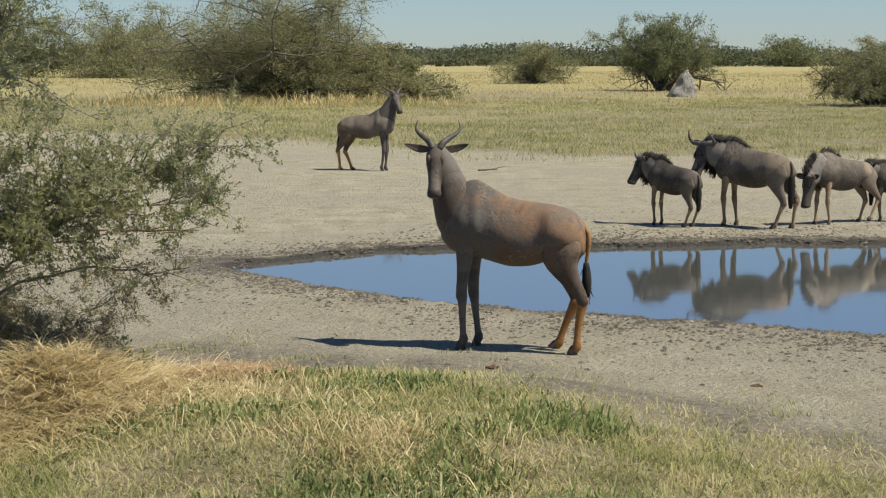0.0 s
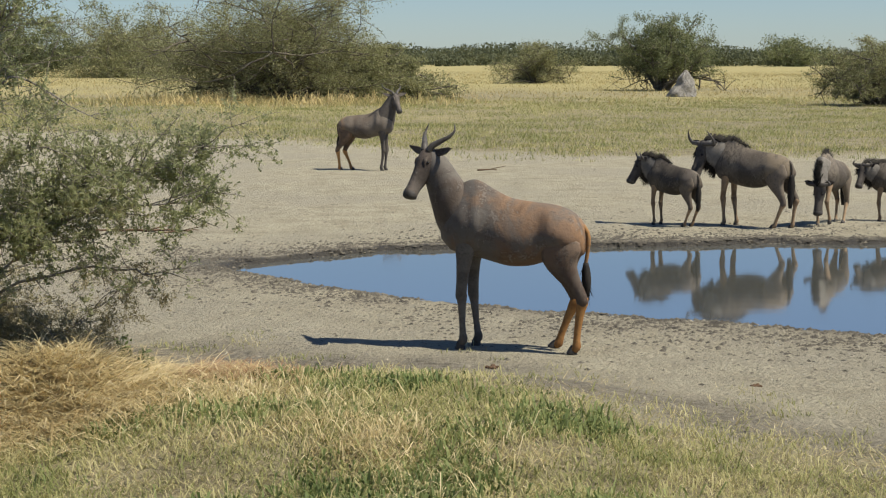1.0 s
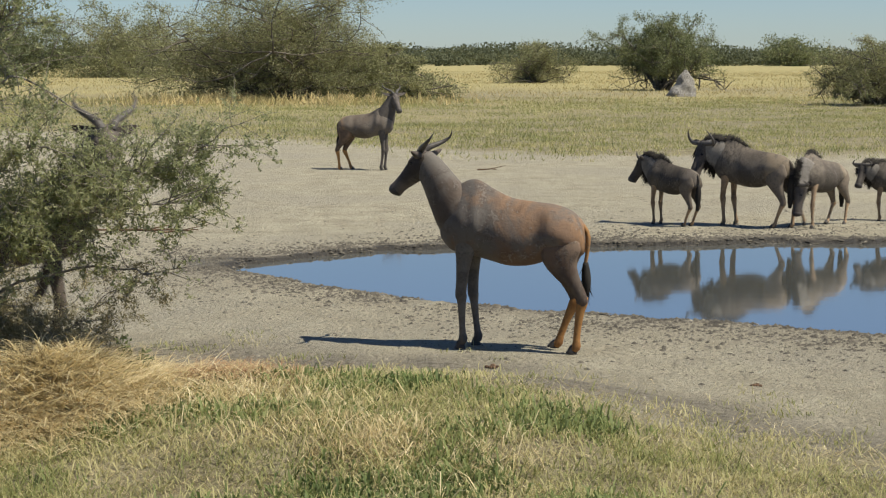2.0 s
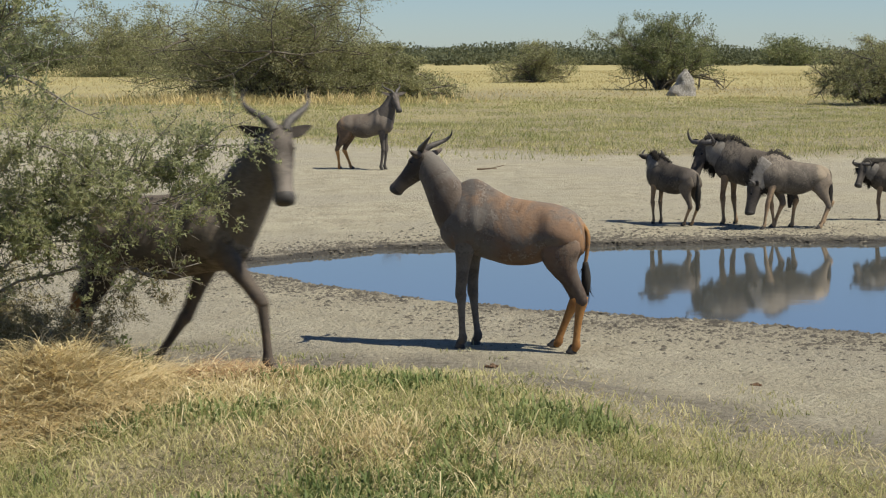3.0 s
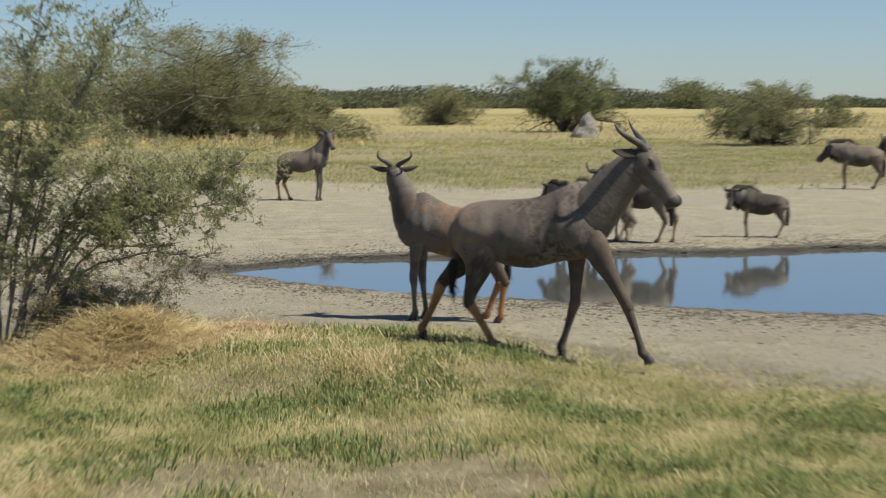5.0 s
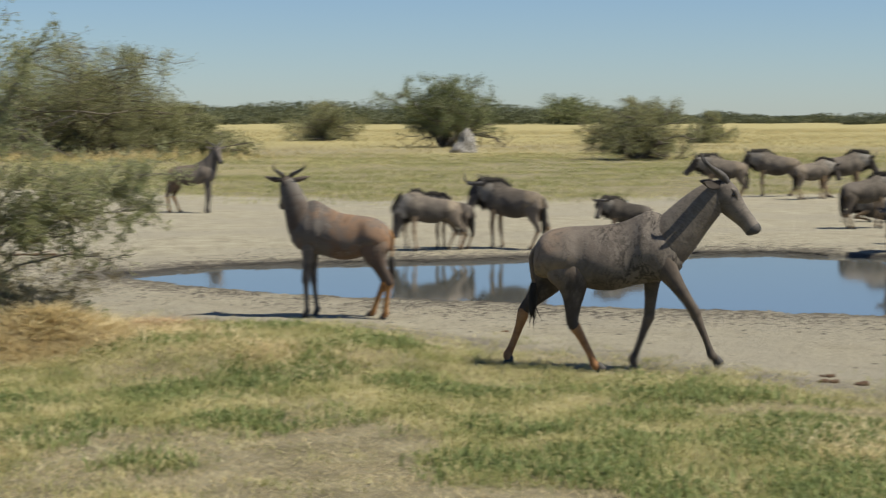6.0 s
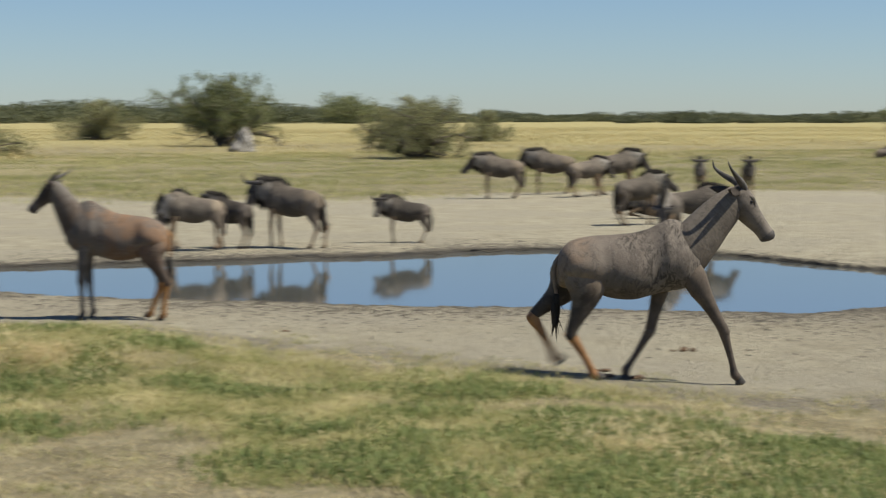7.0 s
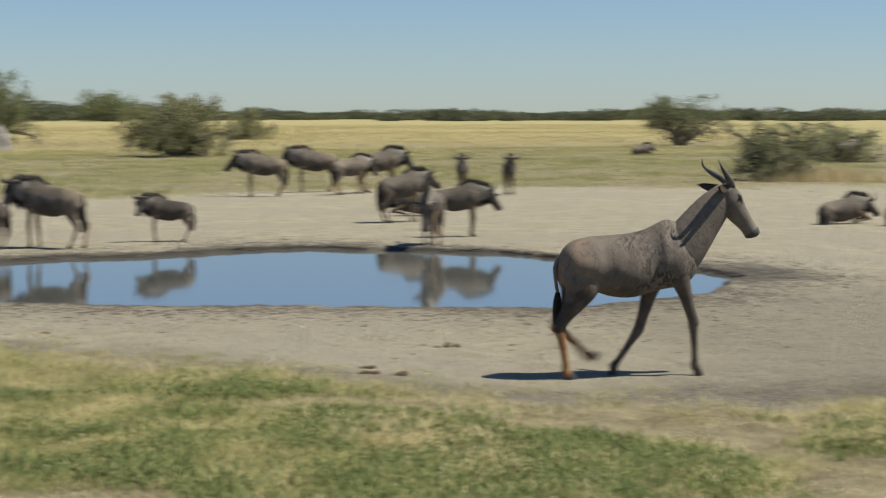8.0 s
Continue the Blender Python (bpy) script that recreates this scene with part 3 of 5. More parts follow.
def animal_pose(sp, s, feet, neck=(50, 0), head=(-45, 0), bob=0.0, swing=0.0):
    """Poses of the moving parts in the animal's own space. feet: x, z per leg in units of the withers height; neck, head: pitch and yaw in degrees."""
    out = {}
    nb = Vector((sp["neck_at"][0] * s, 0, (sp["neck_at"][1] + bob) * s))
    nm = pose(*nb, 0, 0, neck[1]) @ pose(0, 0, 0, 0, -neck[0], 0)
    out["neck"] = nm
    end = nm @ Vector((sp["neck_len"] * s, 0, 0))
    out["head"] = pose(*end, 0, 0, neck[1] + head[1]) @ pose(0, 0, 0, 0, -head[0], 0)
    for i, (kind, side) in enumerate(LEGS):
        at = sp[kind + "_at"]
        l1, l2 = sp["fl"] if kind == "fore" else sp["hl"]
        hip = (at[0] + swing * 0.2 * (feet[i][0] - at[0]), at[1] + bob)
        if swing and kind == "fore":
            # the shoulder follows and sinks only as far as the stretched leg needs
            for k in np.linspace(0, 1, 16):
                hip = (at[0] + swing * k * (feet[i][0] - at[0]), at[1] + bob - 0.085 * k)
                if math.hypot(feet[i][0] - hip[0], feet[i][1] - hip[1]) < 0.997 * (l1 + l2):
                    break
        foot = feet[i]
        far = math.sqrt(max(0.0, (0.997 * (l1 + l2)) ** 2 - (foot[1] - hip[1]) ** 2))
        if swing and abs(foot[0] - hip[0]) > far:
            foot = (hip[0] + math.copysign(far, foot[0] - hip[0]), foot[1])
        kn, ft = knee_of(hip, foot, l1, l2, kind == "fore")
        y = side * sp[kind + "_w"] * s
        out["up%d" % i] = leg_pose((hip[0] * s, hip[1] * s), (kn[0] * s, kn[1] * s), y)
        out["low%d" % i] = leg_pose((kn[0] * s, kn[1] * s), (ft[0] * s, ft[1] * s), y * 0.94)
    return out


def build_animal(name, sp, s, coat, label, category, group, horn_scale=1.0, hairy=False, seed=1, tail_sway=0.0):
    """An antelope or gnu of withers height s, in parts under one Empty. Returns the thing and its moving parts."""
    thing = tagged(new(name), label, category, group)
    thing.empty_display_size = 0.2
    P = {}
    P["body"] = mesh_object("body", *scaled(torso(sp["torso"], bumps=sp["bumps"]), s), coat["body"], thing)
    P["neck"] = mesh_object("neck", *scaled(limb(sp["neck"], 20, 20), s), coat["neck"], thing)
    hl = sp["head"][-1][0]
    hw = sp["head"][-3]
    jaw = limb([(0.02, -0.045, 0.03, 0.03), (0.08, -0.062, 0.042, 0.036), (0.17, -0.058, 0.034, 0.028), (hl * 0.72, -0.047, 0.024, 0.022), (hl * 0.9, -0.05, 0.020, 0.022), (hl * 0.95, -0.05, 0.008, 0.01)], 16, 12)
    brow = [limb([(0.04, 0.035, 0.012, 0.010), (0.075, 0.046, 0.018, 0.016), (0.11, 0.036, 0.012, 0.012), (0.14, 0.022, 0.004, 0.004)], 10, 8) for _ in (0, 1)]
    brow = [([(x, y + side * sp["eye"][1] * 0.78, z) for x, y, z in v], f) for (v, f), side in zip(brow, (1, -1))]
    body_s, s = s, s * coat.get("head", 0.90 if not hairy else 0.97)
    short = 0.90 if not hairy else 1.0
    squat = lambda vf: ([(x * short, y * (2 - short) if not hairy else y, z) for x, y, z in vf[0]], vf[1])
    P["head"] = mesh_object("head", *scaled(squat(merged(limb(sp["head"], 24, 18), jaw, *brow)), s), coat["face"], thing)
    snout = limb([(hl * 0.86, hw[1], hw[2] * 0.96, hw[3] * 0.98), (hl * 0.91, hw[1], hw[2] * 1.05, hw[3] * 1.08), (hl * 0.965, hw[1] - 0.002, hw[2] * 0.95, hw[3] * 1.02), (hl * 1.0, hw[1] - 0.006, hw[2] * 0.66, hw[3] * 0.75), (hl * 1.012, hw[1] - 0.008, 0.012, 0.012)], 12, 14)
    mesh_object("muzzle", *scaled(squat(snout), s), M_MUZZLE, P["head"])
    for side in (1, -1):
        nost = limb([(hl * 0.93, hw[1] + 0.022, 0.003, 0.003), (hl * 0.955, hw[1] + 0.018, 0.010, 0.006), (hl * 0.985, hw[1] + 0.008, 0.008, 0.005), (hl * 0.995, hw[1], 0.002, 0.002)], 8, 8)
        mesh_object("nostril", *scaled(squat(([(x, y + side * hw[3] * 0.72, z) for x, y, z in nost[0]], nost[1])), s), M_EYE, P["head"])
    for side in (1, -1):
        hp = spline([(x * 1.0, y * side * horn_scale, z) if i == 0 else (sp["horn"][0][0] + (x - sp["horn"][0][0]) * horn_scale, y * side * (0.5 + 0.5 * horn_scale), sp["horn"][0][2] + (z - sp["horn"][0][2]) * horn_scale)
                     for i, (x, y, z) in enumerate(sp["horn"])], 26)
        rad = [sp["horn_r"] * (1 - 0.93 * (i / 25) ** 1.25) * (1 + 0.10 * (i % 2) * (1 if i < 19 else 0)) for i in range(26)]
        mesh_object("horn", *scaled(tube(hp, rad, 9), s), M_HORN, P["head"])
        ex, ey, ez, el = sp["ear"]
        st = []
        for i in range(9):
            u = i / 8
            w = (0.040 if hairy else 0.029) * math.sin(math.pi * min(1, u * 0.86 + 0.14)) ** 0.75 + 0.002
            eb = coat.get("ear_back", 0.0)
            c = Vector((ex - (0.035 + 0.35 * eb * el) * u, side * (ey + el * u * (1 - 0.35 * eb)), ez - 0.02 * math.sin(3 * u) + (0.02 - 0.62 * eb * el) * u))
            st.append([tuple(c + Vector((-0.80, 0, 0.45)) * (w * math.cos(q)) + Vector((0.45, 0, 0.80)) * (0.009 * math.sin(q) + 0.012 * math.cos(q) ** 2)) for q in np.linspace(0, 2 * math.pi, 11)[:-1]])
        mesh_object("ear", *scaled(close_rings(st), s), coat.get("ear", coat["face"]), P["head"])
        ee = sp["eye"]
        rings = [[(ee[0] + 0.014 * math.sin(a) * math.cos(b), side * (ee[1] - 0.004) + 0.014 * math.cos(a) * side, ee[2] + 0.012 * math.sin(a) * math.sin(b)) for b in np.linspace(0, 2 * math.pi, 9)[:-1]] for a in np.linspace(0.05, 3.09, 7)]
        mesh_object("eye", *scaled(squat(close_rings(rings)), s), M_EYE, P["head"])
    s = body_s
    r = random.Random(seed)
    for i, (kind, side) in enumerate(LEGS):
        up, low = ("front_leg", "front_cannon") if kind == "fore" else ("hind_leg", "hind_cannon")
        P["up%d" % i] = mesh_object(up, *scaled(limb(sp[kind], 22, 16), s), coat["front" if kind == "fore" else "thigh"], thing)
        P["low%d" % i] = mesh_object(low, *scaled(limb(sp[kind + "_low"], 16, 12), s), coat["front" if kind == "fore" else "shank"], thing)
        L = sp["fl" if kind == "fore" else "hl"][1]
        hoof = limb([(0.008, -L + 0.045, 0.022, 0.020), (0.014, -L + 0.03, 0.026, 0.024), (0.016, -L + 0.012, 0.031, 0.027), (0.018, -L + 0.0, 0.034, 0.028), (0.018, -L - 0.001, 0.028, 0.02)], 9, 12)
        mesh_object("hoof", *scaled(hoof, s), M_HOOF, P["low%d" % i])
    tp = [(x, tail_sway * max(0, 0.78 - z), z) for x, z in spline(sp["tail"], 12)]
    P["tail"] = mesh_object("tail", *scaled(tube(tp, [sp["tail_r"] * (1 - 0.5 * i / 11) for i in range(12)], 8), s), coat["thigh"], thing)
    tf = [(x, tail_sway * max(0, 0.78 - z), z) for x, z in spline(sp["tuft"], 10)]
    locks_b, locks_t = [], []
    for i in range(70):
        q = tf[r.randrange(0, 7)]
        locks_b.append((q[0], q[1], q[2]))
        locks_t.append((q[0] + r.gauss(0, sp["tuft_r"] * 0.6), q[1] + r.gauss(0, sp["tuft_r"] * 0.5), q[2] - r.uniform(0.06, 0.16)))
    core = tube(tf, [sp["tuft_r"] * (0.25 + 0.7 * math.sin(math.pi * (0.12 + 0.8 * i / 9))) for i in range(10)], 9)
    mesh_object("tail_tuft", *scaled(merged(core, hair_fringe(locks_b, locks_t, 0.007, 0.006, seed)), s), M_BLACK, P["tail"])
    if hairy:
        nx, nr = [q[0] for q in sp["neck"]], [q[2] for q in sp["neck"]]
        tx, tz = [q[0] for q in sp["torso"]], [q[1] for q in sp["torso"]]
        b, t = [], []
        for i in range(420):
            u = r.uniform(0.02, sp["neck_len"] + 0.05)
            hgt = float(np.interp(u, nx, nr))
            yy = r.gauss(0, 0.016)
            b.append((u, yy, hgt - 0.02))
            t.append((u - r.uniform(0.0, 0.06), yy * 2.0, hgt + r.uniform(0.05, 0.10)))
        mesh_object("mane", *scaled(hair_fringe(b, t, 0.009, 0.012, seed + 1), s), M_BLACK, P["neck"])
        b, t = [], []
        for i in range(330):
            u = r.uniform(0.02, sp["neck_len"] + 0.08)
            hgt = float(np.interp(u, nx, nr))
            yy = r.gauss(0, 0.026)
            b.append((u, yy, -hgt + 0.025))
            t.append((u - 0.03 * r.random(), yy * 1.2, -hgt - r.uniform(0.03, 0.12)))
        mesh_object("beard", *scaled(hair_fringe(b, t, 0.009, 0.014, seed + 2), s), M_BLACK, P["neck"])
        b, t = [], []
        for i in range(260):
            u = r.uniform(0.08, 0.44)
            hgt = float(np.interp(u, tx, tz))
            k = min(1, (u - 0.05) / 0.2)
            b.append((u, r.gauss(0, 0.012), hgt - 0.02))
            t.append((u - 0.05, r.gauss(0, 0.02), hgt + k * r.uniform(0.025, 0.075)))
        mesh_object("back_crest", *scaled(hair_fringe(b, t, 0.009, 0.008, seed + 3), s), M_BLACK, P["body"])
    return thing, P


def set_pose(P, poses):
    for key, m in poses.items():
        P[key].matrix_basis = m


SPECIES = dict(
    tsessebe=(TSESSEBE, "antelope"),
    wildebeest=(WILDEBEEST, "wildebeest"))


def standing(kind, s, coat, label, x, y, heading, z=0.0, feet=REST, neck=(50, 0), head=(-45, 0), group="", seed=1, horn=1.0, sway=0.0, form=None):
    sp, cat = SPECIES[kind]
    sp = form or sp
    thing, P = build_animal(kind, sp, s, coat, label, cat, group, horn, kind == "wildebeest", seed, sway)
    thing.matrix_basis = pose(x, y, z, 0, 0, heading)
    set_pose(P, animal_pose(sp, s, feet, neck, head))
    return thing, P


def build_animals():
    T = C_TSESS
    herd = "wildebeest herd at the waterhole"
    A = {}
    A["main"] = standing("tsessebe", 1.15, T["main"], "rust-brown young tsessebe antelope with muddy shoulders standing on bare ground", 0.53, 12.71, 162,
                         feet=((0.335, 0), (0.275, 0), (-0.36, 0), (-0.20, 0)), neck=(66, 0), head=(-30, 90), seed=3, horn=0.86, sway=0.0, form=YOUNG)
    A["far"] = standing("tsessebe", 1.14, T["far"], "grey-brown tsessebe antelope with orange hind legs standing alert", -1.42, 33.4, -12,
                        feet=((0.33, 0), (0.30, 0), (-0.20, 0), (-0.36, 0)), neck=(66, 10), head=(-48, -62), seed=4, horn=0.95)
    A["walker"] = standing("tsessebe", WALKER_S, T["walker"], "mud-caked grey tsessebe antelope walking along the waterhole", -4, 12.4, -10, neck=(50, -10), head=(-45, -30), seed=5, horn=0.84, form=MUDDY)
    W = C_WILDE
    A["calf1"] = standing("wildebeest", 0.82, W["dark"], "small dark wildebeest calf standing by the water", 2.78, 22.3, 130, neck=(32, 15), head=(-58, 45), group=herd, seed=11, horn=0.55)
    A["big"] = standing("wildebeest", 1.04, W["brown"], "large grey-brown wildebeest with dark mane standing by the water", 3.70, 22.1, 142, neck=(28, 22), head=(-62, 48), group=herd, seed=12,
                        feet=((0.33, 0), (0.25, 0), (-0.30, 0), (-0.45, 0)))
    A["calf2"] = standing("wildebeest", 0.90, W["pale"], "pale brown young wildebeest lowering its head to graze", 4.85, 22.5, 200, neck=(-28, 20), head=(-78, 10), group=herd, seed=13, horn=0.5)
    A["calf3"] = standing("wildebeest", 0.74, W["dark"], "small dark wildebeest calf standing alone", 5.62, 22.8, 165, neck=(26, 20), head=(-54, 50), group=herd, seed=14, horn=0.5)
    rows = [
        ("brown", 1.10, "grey-brown wildebeest in a close group on bare ground", 11.3, 38.0, 172, (15, 0), (-45, 0), 0.9),
        ("brown", 1.16, "grey wildebeest with dark mane in a close group", 13.2, 40.0, 168, (18, 0), (-55, 0), 1.0),
        ("pale", 1.0, "pale young wildebeest in a close group", 13.5, 38.2, 15, (5, 0), (-60, 0), 0.7),
        ("brown", 1.16, "large wildebeest behind the close group", 14.6, 39.2, 5, (10, 0), (-55, 0), 1.0),
        ("dark", 0.98, "dark wildebeest standing sideways on bare ground", 10.75, 26.6, 15, (20, 0), (-35, 0), 1.0),
        ("pale", 0.95, "pale wildebeest bending down to drink at the water", 9.2, 20.7, -120, (-30, 0), (-80, 0), 0.7),
        ("dark", 0.90, "dark wildebeest behind the drinking one", 10.3, 22.6, -8, (2, 0), (-55, 0), 0.9),
        ("pale", 0.98, "pale-faced wildebeest facing the water", 16.2, 37.4, -112, (25, 0), (-60, 0), 1.0),
        ("dark", 0.98, "dark wildebeest facing the water", 17.3, 37.0, -108, (25, 0), (-60, 0), 1.0),
    ]
    for i, (c, s, lab, x, y, hd, nk, hh, hs) in enumerate(rows):
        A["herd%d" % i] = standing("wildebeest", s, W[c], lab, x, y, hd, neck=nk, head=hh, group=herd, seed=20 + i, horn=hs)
    FOLD = ((0.34, 0.45), (0.32, 0.45), (-0.16, 0.45), (-0.18, 0.45))
    for i, (c, s, lab, x, y, hd, nk) in enumerate((
            ("brown", 0.95, "grey wildebeest lying on bare ground", 18.1, 23.3, 6, (8, 0)),
            ("dark", 0.92, "dark wildebeest lying beside another", 18.95, 22.5, 12, (5, 0)),
            ("dark", 0.90, "dark wildebeest lying behind the standing ones", 11.9, 28.6, 170, (0, 0)),
            ("brown", 1.0, "grey wildebeest lying in the far grass", 40.3, 75.4, 10, (20, 0)))):
        A["lying%d" % i] = standing("wildebeest", s, W[c], lab, x, y, hd, z=-0.415 * s, feet=FOLD, neck=nk, head=(-40, 0), group=herd, seed=40 + i, horn=0.9)
    A["bushside"] = standing("wildebeest", 1.05, W["dark"], "dark wildebeest standing beside the far bush", 41.0, 58.5, 20, neck=(10, 0), head=(-50, 0), group=herd, seed=50)
    return A


# ---------------------------------------------------------------- land
def fbm(x, y, scale, octaves=4, seed=0):
    """Cheap smooth value noise on arrays, 0..1."""
    r = np.random.RandomState(seed)
    tab = r.rand(256, 256)
    out, amp, tot = np.zeros_like(x, dtype=float), 1.0, 0.0
    for o in range(octaves):
        u, v = x * scale, y * scale
        i, j = np.floor(u).astype(int), np.floor(v).astype(int)
        a, b = u - i, v - j
        a, b = a * a * (3 - 2 * a), b * b * (3 - 2 * b)
        g = lambda p, q: tab[p % 256, q % 256]
        out += amp * ((g(i, j) * (1 - a) + g(i + 1, j) * a) * (1 - b) + (g(i, j + 1) * (1 - a) + g(i + 1, j + 1) * a) * b)
        tot += amp
        amp, scale = amp * 0.5, scale * 2.03
    return out / tot


def sstep(x, a, b):
    t = np.clip((x - a) / (b - a), 0, 1)
    return t * t * (3 - 2 * t)


POND_X = (-1.95, -1.2, 0.3, 2.0, 4.5, 7.0, 9.0, 10.3, 10.95)
POND_NEAR = (17.9, 16.3, 14.95, 14.15, 12.95, 11.75, 12.1, 13.4, 14.7)
POND_FAR = (18.1, 19.5, 20.0, 20.3, 20.6, 21.4, 20.4, 18.6, 15.1)


def pond_inside(x, y):
    """Metres inside the pond's outline; negative outside."""
    fine = np.linspace(POND_X[0], POND_X[-1], 80)
    near = np.interp(x, fine, np.convolve(np.pad(np.interp(fine, POND_X, POND_NEAR), 4, "edge"), np.ones(9) / 9, "valid"))
    far = np.interp(x, fine, np.convolve(np.pad(np.interp(fine, POND_X, POND_FAR), 4, "edge"), np.ones(9) / 9, "valid"))
    wob = (fbm(x, y, 1.1, 4, 3) - 0.5) * 0.55 + (fbm(x, y, 5.0, 3, 4) - 0.5) * 0.16
    d = np.minimum(y - near, far - y) * 0.9
    d = np.where(x < POND_X[0], np.minimum(d, (x - POND_X[0])), d)
    d = np.where(x > POND_X[-1], np.minimum(d, (POND_X[-1] - x)), d)
    return d + wob * np.where(d > -1.5, 1.0, 0.4)


def near_edge(x):
    return np.interp(x, (-4, -1.4, 0.05, 1.03, 2.4, 3.9, 5.5, 7.2, 12), (11.9, 12.0, 11.1, 10.3, 8.95, 7.35, 6.4, 5.8, 5.2))


def far_edge(x):
    return np.interp(x, (-30, -10.5, -4.6, 1.3, 8.0, 12, 19, 24, 40), (58, 51, 45.6, 38.0, 36.7, 39.5, 41.5, 38, 40))


def grass_cover(x, y):
    w = (fbm(x, y, 0.8, 4, 8) - 0.5) * 2.4
    near = sstep(near_edge(x) - y + w * 0.8, -0.5, 1.0)
    wf = (fbm(x, y, 0.16, 4, 9) - 0.5) * 9
    far = sstep(y - far_edge(x) + wf, -2.5, 3.5)
    return np.maximum(near, far)


def height(x, y):
    d = pond_inside(x, y)
    z = -0.32 * sstep(d, -0.10, 0.9) - 0.05 * sstep(d, -0.06, 0.06)
    z = z + (fbm(x, y, 0.5, 3, 5) - 0.5) * 0.05 * sstep(-d, 0, 1) + (fbm(x, y, 3.3, 4, 6) - 0.5) * 0.035 * sstep(-d, -0.1, 0.5)
    bank = np.exp(-((d + 0.16) / 0.16) ** 2)
    z = z + bank * (0.008 + 0.035 * (fbm(x, y, 6, 3, 7) - 0.45))
    bank = 0.17 * np.exp(-((x + 0.3) / 1.5) ** 4 - ((y - 9.9) / 1.35) ** 4)
    dip = -0.12 * sstep(x, 2.8, 5.0) * (1 - sstep(y, 9.3, 11.0))
    z = z + bank + dip
    far = sstep(y, 60, 140)
    return z + far * (fbm(x, y, 0.02, 3, 10) - 0.5) * 0.3


def ground_at(x, y):
    return float(height(np.array([x]), np.array([y]))[0])


def axis(lo, hi, step, reach, grow=1.16):
    a = list(np.arange(lo, hi + step * 0.5, step))
    s = step
    while a[-1] < reach[1]:
        s *= grow
        a.append(a[-1] + s)
    s = step
    while a[0] > reach[0]:
        s *= grow
        a.insert(0, a[0] - s)
    return np.array(a)


def build_ground():
    xs, ys = axis(-6, 14, 0.10, (-3500, 3500)), axis(2, 24, 0.10, (-400, 4200))
    X, Y = np.meshgrid(xs, ys)
    x, y = X.ravel(), Y.ravel()
    d = pond_inside(x, y)
    z = height(x, y)
    n, k = len(ys), len(xs)
    idx = np.arange(n * k).reshape(n, k)
    f = np.stack([idx[:-1, :-1], idx[:-1, 1:], idx[1:, 1:], idx[1:, :-1]], -1).reshape(-1, 4)
    me = bpy.data.meshes.new("ground")
    me.vertices.add(n * k)
    me.vertices.foreach_set("co", np.stack([x, y, z], -1).astype(np.float32).ravel())
    me.loops.add(f.size)
    me.loops.foreach_set("vertex_index", f.astype(np.int32).ravel())
    me.polygons.add(len(f))
    me.polygons.foreach_set("loop_start", np.arange(0, f.size, 4, dtype=np.int32))
    me.update(calc_edges=True)
    me.shade_smooth()
    me.materials.append(M_GROUND)
    rim = np.exp(-np.clip(-d, 0, 9) / 0.22) * (0.75 + 0.5 * fbm(x, y, 1.5, 3, 12))
    left_mud = np.exp(-(((x + 2.2) / 1.2) ** 2 + ((y - 18.3) / 1.6) ** 2)) * 0.6
    right_mud = np.exp(-(((x - 11.2) / 1.3) ** 2 + ((y - 15.0) / 2.2) ** 2)) * 0.85
    for key, val in (("wet", np.clip(np.where(d > 0, 1.0, np.maximum(rim, np.maximum(left_mud, right_mud))), 0, 1)),
                     ("trod", 0.45 * sstep(x + (fbm(x, y, 0.7, 4, 18) - 0.5) * 3, 5.0, 8.0) * (1 - sstep(y, 11, 15)) + 0.13 * (1 - sstep(y - 15 + 0.35 * x, 0, 4)) * (y > 0) + 0.8 * sstep(y - near_edge(x) + (fbm(x, y, 1.2, 4, 15) - 0.5) * 1.4, -0.6, 0.1) * (1 - sstep(y - near_edge(x) + (fbm(x, y, 0.9, 4, 16) - 0.5) * 1.8, 0.4, 1.3)) + 0.75 * np.exp(-np.clip(-d, 0, 9) / 0.55) * sstep(fbm(x, y, 1.7, 4, 17), 0.25, 0.55)),
                     ("grass", grass_cover(x, y)), ("gold", sstep(y + (fbm(x, y, 0.05, 3, 13) - 0.5) * 80 + (fbm(x, y, 0.16, 4, 14) - 0.5) * 70, 75, 130))):
        a = me.attributes.new(key, "FLOAT", "POINT")
        a.data.foreach_set("value", val.astype(np.float32))
    tagged(new("ground", me), "pale trampled dusty ground with grassy margins round the waterhole", "ground", kind="structure")


def build_water():
    xs, ys = np.linspace(-3.2, 12.4, 60), np.linspace(10.5, 22.6, 50)
    v = [(x, y, -0.045) for y in ys for x in xs]
    k = len(xs)
    f = [(j * k + i, j * k + i + 1, (j + 1) * k + i + 1, (j + 1) * k + i) for j in range(len(ys) - 1) for i in range(k - 1)]
    ob = mesh_object("water", v, f, M_WATER)
    tagged(ob, "still blue-reflecting water of a shallow waterhole", "water", kind="structure")


